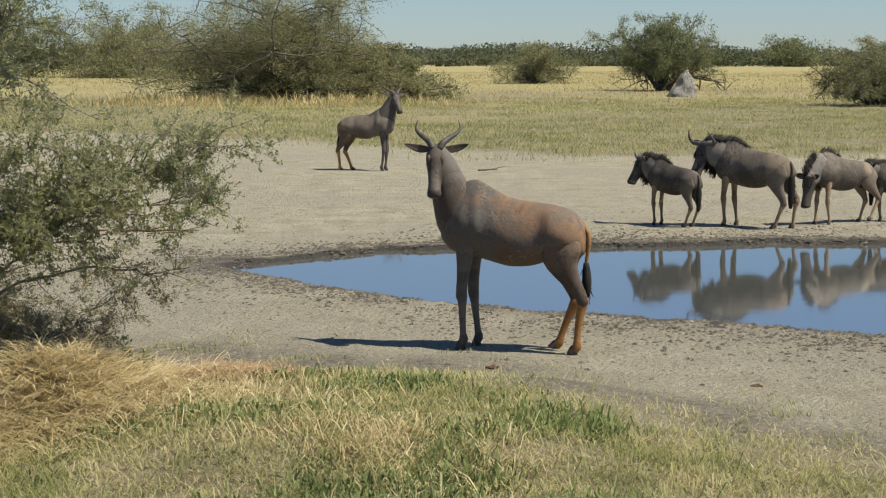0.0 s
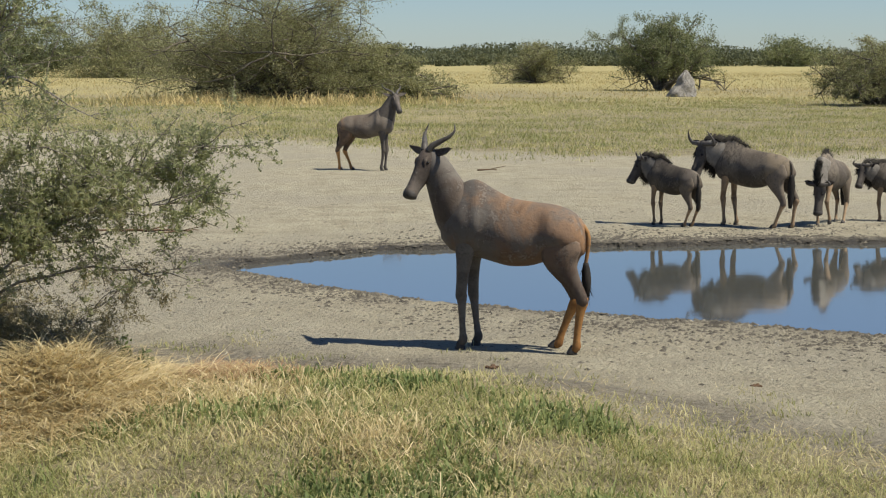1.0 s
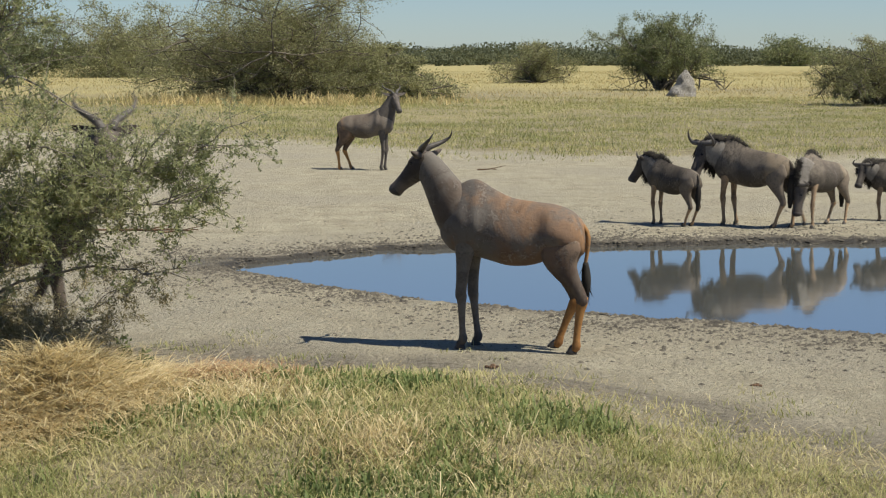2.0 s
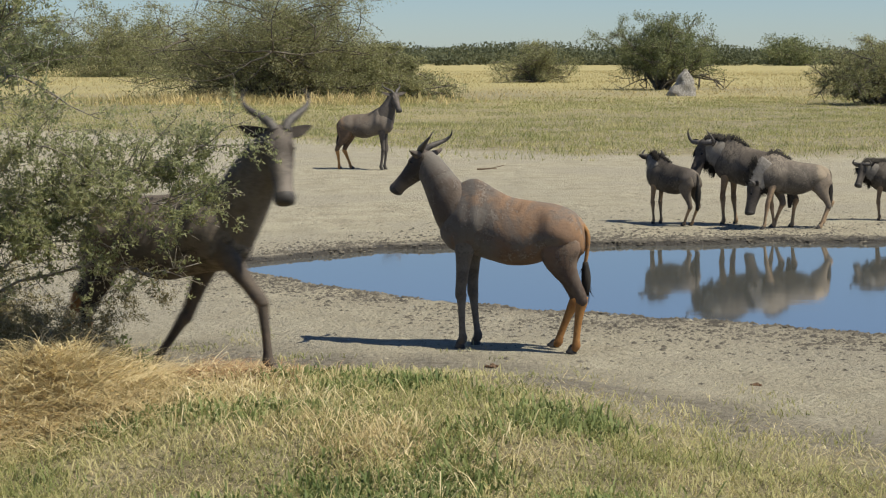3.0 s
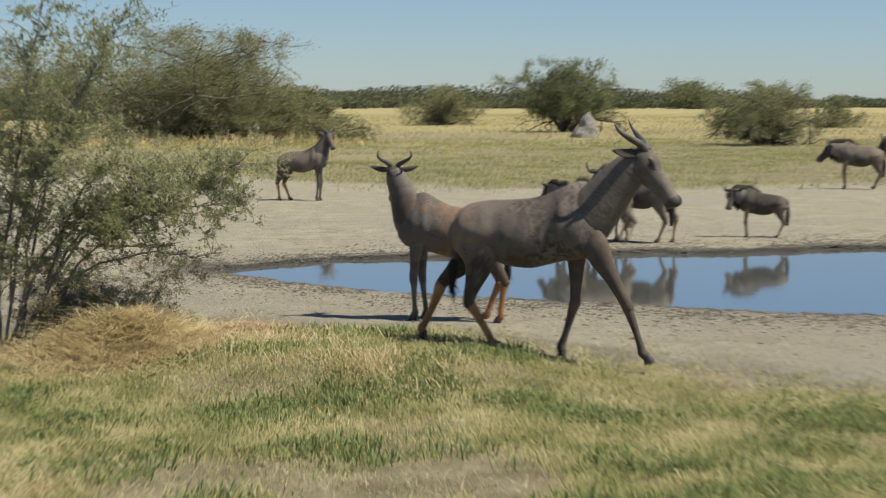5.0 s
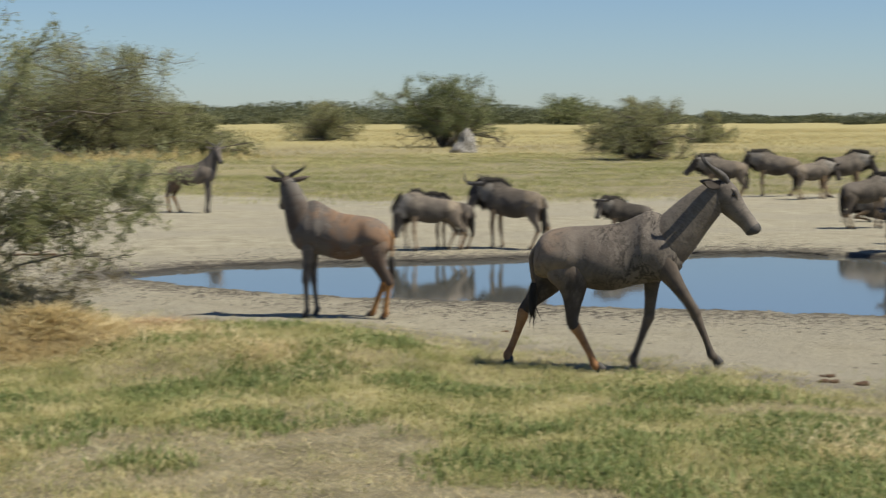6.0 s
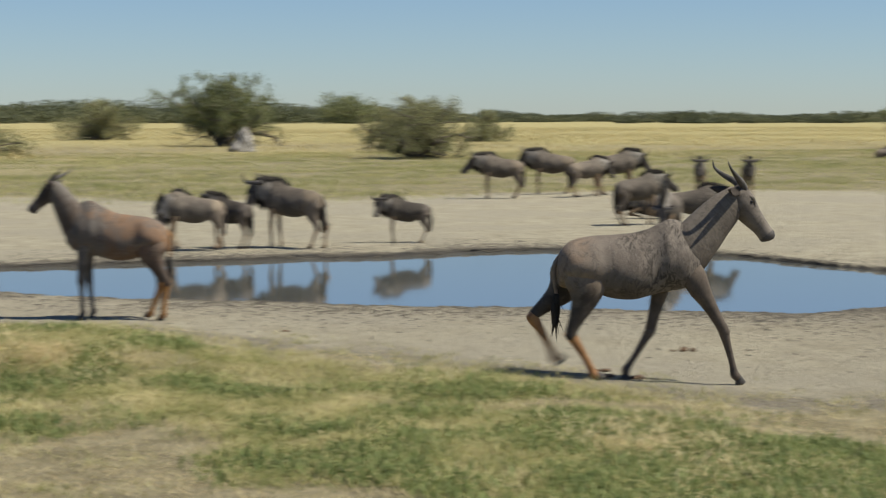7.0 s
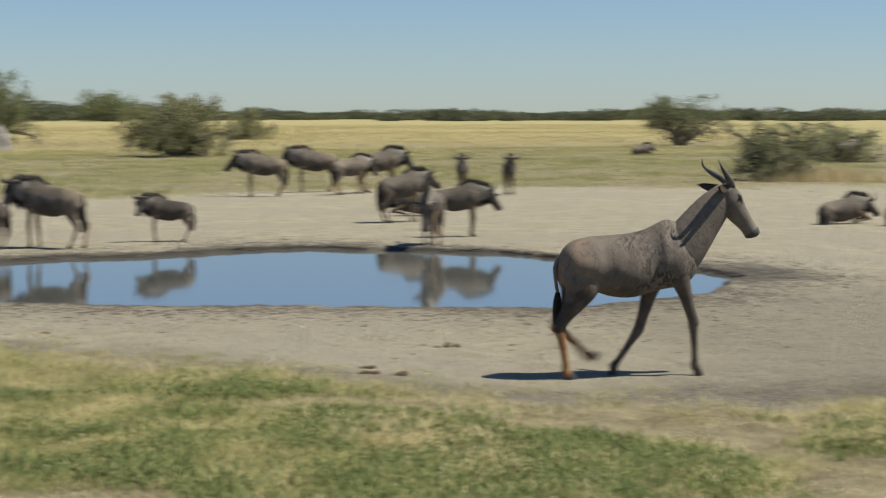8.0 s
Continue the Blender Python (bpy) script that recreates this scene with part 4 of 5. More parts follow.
def blades(px, py, pz, h, w, lean, r, least=0.0):
    """Pointed grass blades: base pair and tip. lean: typical tilt from upright, least: the smallest."""
    n = len(px)
    a = r.rand(n) * 2 * np.pi
    la = r.rand(n) * 2 * np.pi
    ln = np.clip(least + np.abs(r.normal(0, 1, n)) * lean, 0, 1.5)
    dx, dy = np.cos(a) * w / 2, np.sin(a) * w / 2
    tx, ty = np.cos(la) * np.sin(ln) * h, np.sin(la) * np.sin(ln) * h
    tz = np.cos(ln) * h + 0.004
    v = np.empty((n, 3, 3))
    v[:, 0] = np.stack([px - dx, py - dy, pz - 0.008], -1)
    v[:, 1] = np.stack([px + dx, py + dy, pz - 0.008], -1)
    v[:, 2] = np.stack([px + tx, py + ty, pz + tz], -1)
    return v.reshape(-1, 3)


def strips_object(name, px, py, pz, h, w, lean, r, least, arch, mat, label, category):
    """Arched blades, each a quad and a pointed end."""
    n = len(px)
    la = r.rand(n) * 2 * np.pi
    ln = np.clip(least + np.abs(r.normal(0, 1, n)) * lean, 0, 1.5)
    wa = la + np.pi / 2 + r.normal(0, 0.5, n)
    dx, dy = np.cos(wa) * w / 2, np.sin(wa) * w / 2
    tx, ty, tz = np.cos(la) * np.sin(ln) * h, np.sin(la) * np.sin(ln) * h, np.cos(ln) * h + 0.004
    up = arch * h * (0.4 + r.rand(n))
    v = np.empty((n, 5, 3))
    v[:, 0] = np.stack([px - dx, py - dy, pz - 0.008], -1)
    v[:, 1] = np.stack([px + dx, py + dy, pz - 0.008], -1)
    v[:, 2] = np.stack([px + tx * 0.5 + dx, py + ty * 0.5 + dy, pz + tz * 0.5 + up], -1)
    v[:, 3] = np.stack([px + tx * 0.5 - dx, py + ty * 0.5 - dy, pz + tz * 0.5 + up], -1)
    v[:, 4] = np.stack([px + tx, py + ty, pz + tz], -1)
    me = bpy.data.meshes.new(name)
    me.vertices.add(n * 5)
    me.vertices.foreach_set("co", v.astype(np.float32).ravel())
    loops = (np.arange(n)[:, None] * 5 + np.array([0, 1, 2, 3, 3, 2, 4])[None]).astype(np.int32).ravel()
    me.loops.add(len(loops))
    me.loops.foreach_set("vertex_index", loops)
    me.polygons.add(n * 2)
    me.polygons.foreach_set("loop_start", (np.arange(n)[:, None] * 7 + np.array([0, 4])[None]).astype(np.int32).ravel())
    me.update(calc_edges=True)
    me.materials.append(mat)
    return tagged(new(name, me), label=label, category=category, kind="stuff")


def scatter_grass(name, label, mat, n, box, dens, h, w, lean, tuft, seed, kind="stuff", least=0.0, loose=1.0, lift=0.0, arch=0.0):
    r = np.random.RandomState(seed)
    m = max(1, n // tuft)
    x0, x1, y0, y1 = box
    cx, cy = r.uniform(x0, x1, m * 5), r.uniform(y0, y1, m * 5)
    keep = r.rand(m * 5) < dens(cx, cy)
    cx, cy = cx[keep][:m], cy[keep][:m]
    cs = 0.6 + 0.8 * r.rand(len(cx))
    spread = tuft ** 0.5 * w * 2.2 * loose
    px = np.repeat(cx, tuft) + r.normal(0, spread, len(cx) * tuft)
    py = np.repeat(cy, tuft) + r.normal(0, spread, len(cx) * tuft)
    hh = h * np.repeat(cs, tuft) * (0.5 + 0.8 * r.rand(len(px)))
    pz = height(px, py)
    if lift:
        pz = pz + lift * dens(px, py) * r.rand(len(px)) ** 0.4
    if arch:
        return strips_object(name, px, py, pz, hh, w * (0.6 + 0.8 * r.rand(len(px))), lean, r, least, arch, mat, label, "grass")
    v = blades(px, py, pz, hh, w * (0.6 + 0.8 * r.rand(len(px))), lean, r, least)
    return quads_object(name, v, 3, mat, kind, label, "grass")


def build_grass():
    near = lambda x, y: np.clip(sstep(near_edge(x) - y + (fbm(x, y, 0.8, 4, 8) - 0.5) * 2.4, -0.8, 2.2) ** 1.4 * (0.5 * sstep(y, 6.0, 8.0) + 1.0 * sstep(fbm(x, y, 0.9, 4, 21), 0.36, 0.60)), 0, 1)
    scatter_grass("grass", "short green and straw-coloured grass in the foreground", M_GRASS, 200000, (-4.5, 11, 2.2, 12.8), near, 0.078, 0.0046, 0.35, 10, 31, least=0.95, loose=2.6, arch=0.30)
    clump = lambda x, y: near(x, y) * sstep(near_edge(x) - y, 0.3, 1.4) * sstep(0.55 * fbm(x, y, 1.9, 3, 26) + 0.45 * fbm(x, y, 0.55, 3, 22) + 0.022 * sstep(y + 0.25 * x, 10.0, 7.5) + 0.085 * sstep(x, 1.5, 4.0), 0.515, 0.565)
    scatter_grass("green_herbs", "bright green low herbs between the foreground grass", M_GREEN, 105000, (-3.5, 11, 2.2, 11), clump, 0.072, 0.0100, 0.5, 12, 32, least=0.45, loose=1.2, arch=0.3)
    stray = lambda x, y: near(x, y) ** 2 * sstep(fbm(x, y, 0.6, 3, 23), 0.45, 0.62)
    scatter_grass("dry_grass", "dry bleached grass stalks in the foreground", M_STRAW, 60000, (-4.5, 11, 2.2, 12.6), stray, 0.15, 0.0045, 0.5, 8, 33, least=0.9, loose=3.0, arch=0.22)
    thatch = lambda x, y: sstep(near_edge(x) - y + (fbm(x, y, 0.8, 4, 8) - 0.5) * 2.6, -1.7, 0.9) ** 2
    scatter_grass("thatch", "flattened dead grass litter covering the foreground soil", M_STRAW, 95000, (-4.5, 11, 2.2, 12.8), thatch, 0.085, 0.0060, 0.3, 8, 36, least=1.15, loose=2.5)
    fringe = lambda x, y: sstep(near_edge(x) - y + (fbm(x, y, 0.8, 4, 8) - 0.5) * 2.4, -1.9, -0.4) * sstep(fbm(x, y, 2.2, 4, 28), 0.50, 0.68)
    scatter_grass("sparse_grass", "sparse trampled grass tufts at the edge of the bare ground", M_GRASS, 22000, (-3, 11, 4.0, 13.6), fringe, 0.05, 0.0045, 0.35, 7, 37, least=0.8, loose=2.0, arch=0.25)
    far = lambda x, y: np.clip(sstep(y - far_edge(x) + (fbm(x, y, 0.16, 4, 9) - 0.5) * 9, -3, 4), 0, 1) * (0.35 + 0.65 * sstep(fbm(x, y, 0.12, 4, 24), 0.35, 0.6)) * (0.2 + 0.8 * sstep(fbm(x, y, 0.6, 4, 27), 0.38, 0.6))
    wedge = lambda x, y: far(x, y) * ((x > -2.5 - 0.24 * y) & (x < 6 + 0.62 * y))
    scatter_grass("veld_grass", "knee-high yellow-green veld grass beyond the waterhole", M_VELD, 215000, (-30, 60, 33, 95), wedge, 0.115, 0.020, 0.5, 10, 34, least=0.35, loose=2.0)
    wedge2 = lambda x, y: 1.0 * ((x > -2.5 - 0.24 * y) & (x < 6 + 0.62 * y)) * (0.3 + 0.7 * sstep(fbm(x, y, 0.04, 3, 25), 0.3, 0.6))
    scatter_grass("golden_grass", "tall golden dry grass on the far plain", M_GOLD, 105000, (-70, 180, 78, 300), wedge2, 0.20, 0.055, 0.5, 6, 35, least=0.4, loose=2.5)


def build_tall_grass():
    skirt = lambda x, y: np.exp(-((x + 7.5) / 4.5) ** 2 - ((y - 84.0) / 4.5) ** 2) * sstep(fbm(x, y, 0.35, 3, 71), 0.42, 0.65)
    scatter_grass("tall_dry_grass", "tall bleached grass fringing the far thicket", M_GOLD, 12000, (-18, 4, 74, 90), skirt, 0.46, 0.034, 0.6, 16, 72, least=0.35, loose=5, arch=0.15)
    skirt2 = lambda x, y: np.exp(-((x - 29.6) / 1.6) ** 2 - ((y - 42.4) / 0.9) ** 2)
    scatter_grass("tall_dry_grass", "tall bleached grass round the low spreading bush", M_STRAW, 6000, (26, 34, 39, 46), skirt2, 0.42, 0.022, 0.5, 9, 73, loose=2)


def build_clods():
    """Lumps of trodden mud and dung over the bare ground, thickest along the shore."""
    r = np.random.RandomState(51)
    base = np.array([(1, 0, 0), (0.3, 0.95, 0), (-0.8, 0.6, 0), (-0.8, -0.6, 0), (0.3, -0.95, 0), (0.1, 0.1, 0.5)])
    tri = np.array([(0, 1, 5), (1, 2, 5), (2, 3, 5), (3, 4, 5), (4, 0, 5)])
    for name, label, n, chance, low, high, power in (
            ("mud_clods", "dark lumps of trodden mud along the shore", 70000, lambda x, y, d: 1.3 * np.exp(-np.abs(d + 0.22) / 0.45) * sstep(fbm(x, y, 1.6, 4, 53), 0.2, 0.55), 0.005, 0.030, 2.4),
            ("dry_clods", "small dry clods and droppings strewn over bare ground", 36000, lambda x, y, d: (0.25 + 0.75 * np.exp(-np.abs(d + 0.9) / 0.9)) * sstep(fbm(x, y, 1.1, 5, 54), 0.31, 0.58), 0.004, 0.022, 2.6)):
        x, y = r.uniform(-5, 13, n * 9), r.uniform(6.5, 27, n * 9)
        d = pond_inside(x, y)
        keep = (r.rand(n * 9) < chance(x, y, d)) & (d < 0.04) & (grass_cover(x, y) < 0.6)
        x, y = x[keep][:n], y[keep][:n]
        s = low + (high - low) * r.rand(len(x)) ** power
        v = base[None] * s[:, None, None] * (0.55 + 0.9 * r.rand(len(x), 6, 3)) + np.stack([x, y, height(x, y) - 0.002], -1)[:, None]
        f = (np.arange(len(x))[:, None, None] * 6 + tri[None]).reshape(-1, 3)
        ob = mesh_object(name, v.reshape(-1, 3), [tuple(q) for q in f], M_CLOD if name == "mud_clods" else M_CRUMB, smooth=False)
        tagged(ob, label, "clods", kind="stuff")


# ---------------------------------------------------------------- plants
def leaf_cards(c, size, r, aspect=1.9, up=0.0, corners=4):
    """Small folded leaves at the points c."""
    n = len(c)
    a = r.normal(0, 1, (n, 3))
    a[:, 2] += up
    a /= np.linalg.norm(a, axis=1)[:, None]
    b = np.cross(a, r.normal(0, 1, (n, 3)))
    b /= np.linalg.norm(b, axis=1)[:, None] + 1e-9
    s = size * (0.55 + 0.9 * r.rand(n))[:, None]
    nn = np.cross(a, b)
    if corners == 3:
        v = np.empty((n, 3, 3))
        v[:, 0] = c - a * s * aspect * 0.5 + b * s * 0.35
        v[:, 1] = c - a * s * aspect * 0.4 - b * s * 0.45
        v[:, 2] = c + a * s * aspect * 0.6
        return v.reshape(-1, 3)
    v = np.empty((n, 4, 3))
    v[:, 0] = c - a * s * aspect * 0.5
    v[:, 1] = c + b * s * 0.5 + nn * s * 0.15
    v[:, 2] = c + a * s * aspect * 0.5
    v[:, 3] = c - b * s * 0.5 + nn * s * 0.15
    return v.reshape(-1, 3)


def grow(r, start, direction, length, radius, depth, out, spread=0.75, sag=0.0, kids=4, wander=0.16):
    """Branches as (path, radii, depth) lists, each smaller one from along the larger."""
    p, d = Vector(start), Vector(direction).normalized()
    path = [p.copy()]
    steps = 7
    for i in range(steps):
        d = (d + Vector((r.gauss(0, wander), r.gauss(0, wander), r.gauss(0, wander) - sag * (i / steps)))).normalized()
        p = p + d * length / steps
        path.append(p.copy())
    out.append((path, [radius * (1 - 0.72 * i / steps) for i in range(steps + 1)], depth))
    if depth <= 0:
        return
    for j in range(kids):
        i = r.randint(2, steps)
        a = path[i]
        q = (path[i] - path[i - 1]).normalized()
        side = Vector((r.gauss(0, 1), r.gauss(0, 1), r.gauss(0.1, 0.7))).normalized()
        grow(r, a, q * (1 - spread) + side * spread, length * r.uniform(0.42, 0.66), radius * 0.5, depth - 1, out, spread, sag, kids, wander)


def woody(name, label, category, base, stems, leaf_size, n_leaves, leaf_mat, bark_mat, seed, group="", leaf_spread=0.1, min_r=0.002, bare=0.0, size=None, tufts=1, clear=0.0):
    """A shrub or tree: stems, twigs, and a crown of loose leaves round the outer twigs. stems: rows of direction, length, radius, depth, kids, sag; size: width, height."""
    r = random.Random(seed)
    rn = np.random.RandomState(seed)
    thing = tagged(new(name), label, category, group)
    thing.location = base
    br = []
    for dvec, length, radius, depth, kids, sag in stems:
        grow(r, (r.gauss(0, radius), r.gauss(0, radius), -0.03), dvec, length, radius, depth, br, 0.72, sag, kids)
    if size:
        q = np.array([tuple(p) for path, rad, dp in br for p in path])
        kx = size[0] / (np.percentile(q[:, 0], 98) - np.percentile(q[:, 0], 2))
        kz = size[1] / np.percentile(q[:, 2], 99)
        low = lambda z: max(-0.03, z if z < size[1] else size[1] + 0.2 * (z - size[1]))
        br = [([Vector((p.x * kx, p.y * kx, low(p.z * kz))) for p in path], rad, dp) for path, rad, dp in br]
    trunks = [tube(p, [max(min_r, q) for q in rad], 6 if dp > 1 else 4) for p, rad, dp in br if dp > 0]
    mesh_object("trunk", *merged(*trunks), bark_mat if category == "bush" else M_DARKTWIG, thing)
    twigs = [tube(p[::2] + [p[-1]], [max(min_r * 0.7, q) for q in rad[::2] + [rad[-1]]], 3) for p, rad, dp in br if dp == 0]
    if twigs:
        tagged(mesh_object("branchwork", *merged(*twigs), M_TWIG if category == "bush" else M_DARKTWIG, thing), kind="stuff")
    ends = [np.array([tuple(q) for q in p]) for p, rad, dp in br if dp == 0 and r.random() >= bare]
    pp = np.array(ends)
    n = n_leaves // tufts
    w = rn.randint(0, len(pp), n)
    u = (0.15 + 0.85 * rn.rand(n) ** 0.8) * (pp.shape[1] - 1.001)
    i = u.astype(int)
    c = pp[w, i] + (pp[w, i + 1] - pp[w, i]) * (u - i)[:, None]
    c = c + rn.normal(0, leaf_spread, (n, 3))
    c = np.repeat(c, tufts, axis=0)
    if tufts > 1:
        c = c + rn.normal(0, leaf_size * 1.1, c.shape)
    c = c[c[:, 2] > 0.03 + clear * (size[1] if size else 1.0) * (0.5 + rn.rand(len(c)))]
    tagged(quads_object("crown", leaf_cards(c, leaf_size, rn, 2.4, 0.0, 3), 3, leaf_mat, parent=thing), kind="stuff")
    return thing


def fan(r, n, lift, length, radius, depth, kids, sag, wide=6.28, start=0.0):
    out = []
    for i in range(n):
        a = start + wide * (i + r.random() * 0.7) / n
        e = lift + r.gauss(0, 0.16)
        out.append(((math.cos(a) * math.cos(e), math.sin(a) * math.cos(e), math.sin(e)), length * r.uniform(0.75, 1.15), radius * r.uniform(0.7, 1.1), depth, kids, sag))
    return out


def spray_bush(name, label, base, limbs, leaf, leaf_mat, seed):
    """A bush of bent limbs whose outer parts carry side shoots set with small leaves in rows."""
    r, rn = random.Random(seed), np.random.RandomState(seed)
    thing = tagged(new(name), label, "bush")
    thing.location = base
    wood, shoots, leaves = [], [], []
    for bends, rad, long, count, n in limbs:
        side = r.uniform(-0.55, 0.35)
        pts = [(x - base[0], side * (i / len(bends)) ** 1.2, z) for i, (x, z) in enumerate(bends)]
        path = [Vector(q) + Vector((r.gauss(0, 0.012), r.gauss(0, 0.02), r.gauss(0, 0.012) if i else -0.03)) for i, q in enumerate(spline(pts, 16))]
        wood.append(tube(path, [rad * (1 - 0.8 * i / 15) for i in range(16)], 6))
        br = []
        for k in range(int(count * 1.3)):
            u = r.uniform(0.24, 1.0)
            i = min(14, int(u * 15))
            p, d = path[i].lerp(path[i + 1], u * 15 - i), (path[i + 1] - path[i]).normalized()
            out = Vector((r.gauss(0, 1), r.gauss(0, 1), r.gauss(0.15, 0.8))).normalized()
            grow(r, p, d * 0.45 + out * 0.6, long * r.uniform(0.55, 1.6), rad * 0.28, 1, br, 0.7, 0.05, 4, 0.14)
        tw = [(q, dp) for q, _, dp in br]
        for q, rads, dp in br:
            shoots.append(tube(q[::2] + [q[-1]], [max(0.0013, v) for v in rads[::2] + [rads[-1]]], 4 if dp else 3))
        ends = np.array([[tuple(v) for v in q] for q, dp in tw])
        m = int(n * 0.55) // 8
        w = rn.randint(0, len(ends), m)
        u = (0.10 + 0.90 * rn.rand(m)) * (ends.shape[1] - 1.001)
        i = u.astype(int)
        c = ends[w, i] + (ends[w, i + 1] - ends[w, i]) * (u - i)[:, None]
        run = rn.normal(0, 1, (m, 3))
        run /= np.linalg.norm(run, axis=1)[:, None]
        # eight leaflets along each leaf stalk
        steps = np.linspace(0.2, 4.4, 8)[None, :, None] * leaf
        leaves.append((c[:, None] + run[:, None] * steps + rn.normal(0, leaf * 0.55, (m, 8, 3))).reshape(-1, 3))
    mesh_object("trunk", *merged(*wood), M_BARK, thing)
    tagged(mesh_object("branchwork", *merged(*shoots), M_TWIG, thing), kind="stuff")
    tagged(quads_object("crown", leaf_cards(np.vstack(leaves), leaf, rn, 1.9, 0.0, 3), 3, leaf_mat, parent=thing), kind="stuff")
    return thing


def build_plants():
    # large thorn bush in the foreground: limbs by their bends (x, z), thickness, length of side shoots, shoots, leaves
    limbs = (
        (((-3.2, 0.0), (-2.75, 0.95), (-2.2, 1.22), (-1.75, 1.38), (-1.30, 1.50)), 0.016, 0.30, 34, 15000),
        (((-3.1, 0.0), (-2.6, 0.90), (-2.1, 1.10), (-1.65, 1.18), (-1.32, 1.24)), 0.015, 0.28, 30, 14000),
        (((-3.1, 0.0), (-2.6, 0.95), (-2.15, 1.22), (-1.85, 1.34), (-1.55, 1.40)), 0.013, 0.30, 28, 13000),
        (((-3.2, 0.0), (-3.0, 1.3), (-2.5, 1.86), (-2.25, 1.80), (-1.98, 1.64)), 0.013, 0.16, 9, 1800),
        (((-3.3, 0.0), (-3.1, 1.3), (-2.95, 2.1), (-2.82, 2.85)), 0.018, 0.36, 34, 13000),
        (((-3.1, 0.0), (-2.85, 1.3), (-2.55, 2.1), (-2.22, 2.68)), 0.016, 0.34, 34, 12000),
        (((-3.2, 0.0), (-2.95, 1.3), (-2.65, 1.9), (-2.42, 2.25)), 0.015, 0.32, 30, 12000),
        (((-3.0, 0.0), (-2.6, 0.62), (-2.05, 0.80), (-1.70, 0.77), (-1.42, 0.82)), 0.013, 0.20, 14, 1200),
        (((-3.0, 0.0), (-2.75, 0.85), (-2.45, 1.12), (-2.15, 1.18)), 0.014, 0.30, 26, 9000),
        (((-3.0, 0.0), (-2.65, 0.65), (-2.35, 0.92), (-2.05, 0.98)), 0.013, 0.28, 24, 7000),
        (((-3.0, 0.0), (-2.7, 1.0), (-2.45, 1.45), (-2.2, 1.52)), 0.013, 0.28, 20, 5500),
        (((-3.3, 0.0), (-3.5, 1.2), (-3.6, 2.2)), 0.017, 0.40, 34, 15000),
        (((-3.1, 0.0), (-3.0, 0.7), (-2.85, 1.3), (-2.72, 1.75)), 0.014, 0.34, 30, 11000),
        (((-3.2, 0.0), (-3.25, 0.6), (-3.3, 1.1), (-3.2, 1.7)), 0.014, 0.36, 30, 12000),
        (((-3.4, 0.0), (-3.9, 0.9), (-4.2, 1.5)), 0.016, 0.40, 28, 11000))
    spray_bush("thorn_bush", "grey-green thorny acacia bush with leafy sprays and pale twigs", (-3.1, 10.6, 0), limbs, 0.0125, M_THORN, 5)
    st = fan(random.Random(7), 12, 0.8, 0.6, 0.008, 2, 6, 0.03) + fan(random.Random(8), 6, 1.2, 0.7, 0.008, 2, 6, 0.0)
    woody("dry_bush", "low brown half-dry bush under the thorn bush", "bush", (-2.55, 10.85, 0), st, 0.0085, 60000, M_DRY, M_TWIG, 9, leaf_spread=0.02, bare=0.25, size=(1.18, 0.76), tufts=3, min_r=0.0015)
    far = "acacia shrubs on the plain"

    def shrub(label, x, y, wide, hgt, seed, n=11, leaf=0.08, count=16000, lift=0.75, mat=M_SHRUB, trunk=0.09, sp=0.12, bare=0.1, clear=0.0):
        st = fan(random.Random(seed), n, lift, 2.4, trunk, 2, 6, 0.03) + fan(random.Random(seed + 1), max(3, n // 2), 1.2, 2.4, trunk, 2, 6, 0.0)
        return woody("acacia_shrub", label, "shrub", (x, y, 0), st, leaf * 0.68, int(count * 1.75), mat, M_BARK, seed, far, leaf_spread=sp, min_r=0.012, size=(wide, hgt), bare=bare, clear=clear)
    shrub("broad grey-green acacia thicket behind dry grass", -7.9, 90, 10.4, 5.3, 131, 22, 0.062, 88000, 0.7, sp=0.20)
    shrub("lower grey-green acacia thicket beside a larger one", -3.0, 91, 5.4, 2.5, 122, 12, 0.085, 20000, 0.5)
    shrub("dark shaded acacia thicket far behind", -33, 198, 12, 7.3, 103, 14, 0.15, 20000, 0.6, sp=0.3)
    shrub("green rounded acacia thicket far behind", -46, 205, 16, 7.6, 104, 14, 0.15, 20000, 0.7, M_LEAF, sp=0.3)
    shrub("small low acacia shrub with bare tips", 7.35, 150, 6.0, 3.1, 105, 9, 0.075, 15000, 0.5, sp=0.2)
    shrub("upright round-crowned acacia tree on the plain", 13.8, 118, 6.0, 4.55, 106, 10, 0.075, 34000, 0.95, M_LEAF, 0.14, sp=0.16, clear=0.22)
    shrub("greyish acacia shrub with drooping sides", 18.5, 80, 4.2, 2.75, 107, 13, 0.055, 28000, 0.8, clear=0.12)
    shrub("dark distant round acacia", 88.8, 480, 13.5, 7.0, 108, 10, 0.4, 5000, 0.6, M_LEAF, sp=0.7)
    shrub("small grey acacia shrub far off", 36, 134, 3.4, 2.3, 110, 8, 0.1, 5000, 0.7)
    shrub("flat-topped green acacia far off", 54.8, 99, 4.6, 3.0, 111, 8, 0.07, 12000, 0.9, M_LEAF, clear=0.48)
    shrub("low spreading grey bush with dry grass at its foot", 28.7, 43.0, 2.7, 1.7, 112, 11, 0.034, 15000, 0.6, M_THORN, sp=0.08, bare=0.2)
    shrub("low dark bush beside the spreading one", 42.5, 61, 3.0, 1.5, 113, 10, 0.05, 10000, 0.5, M_THORN, sp=0.1)


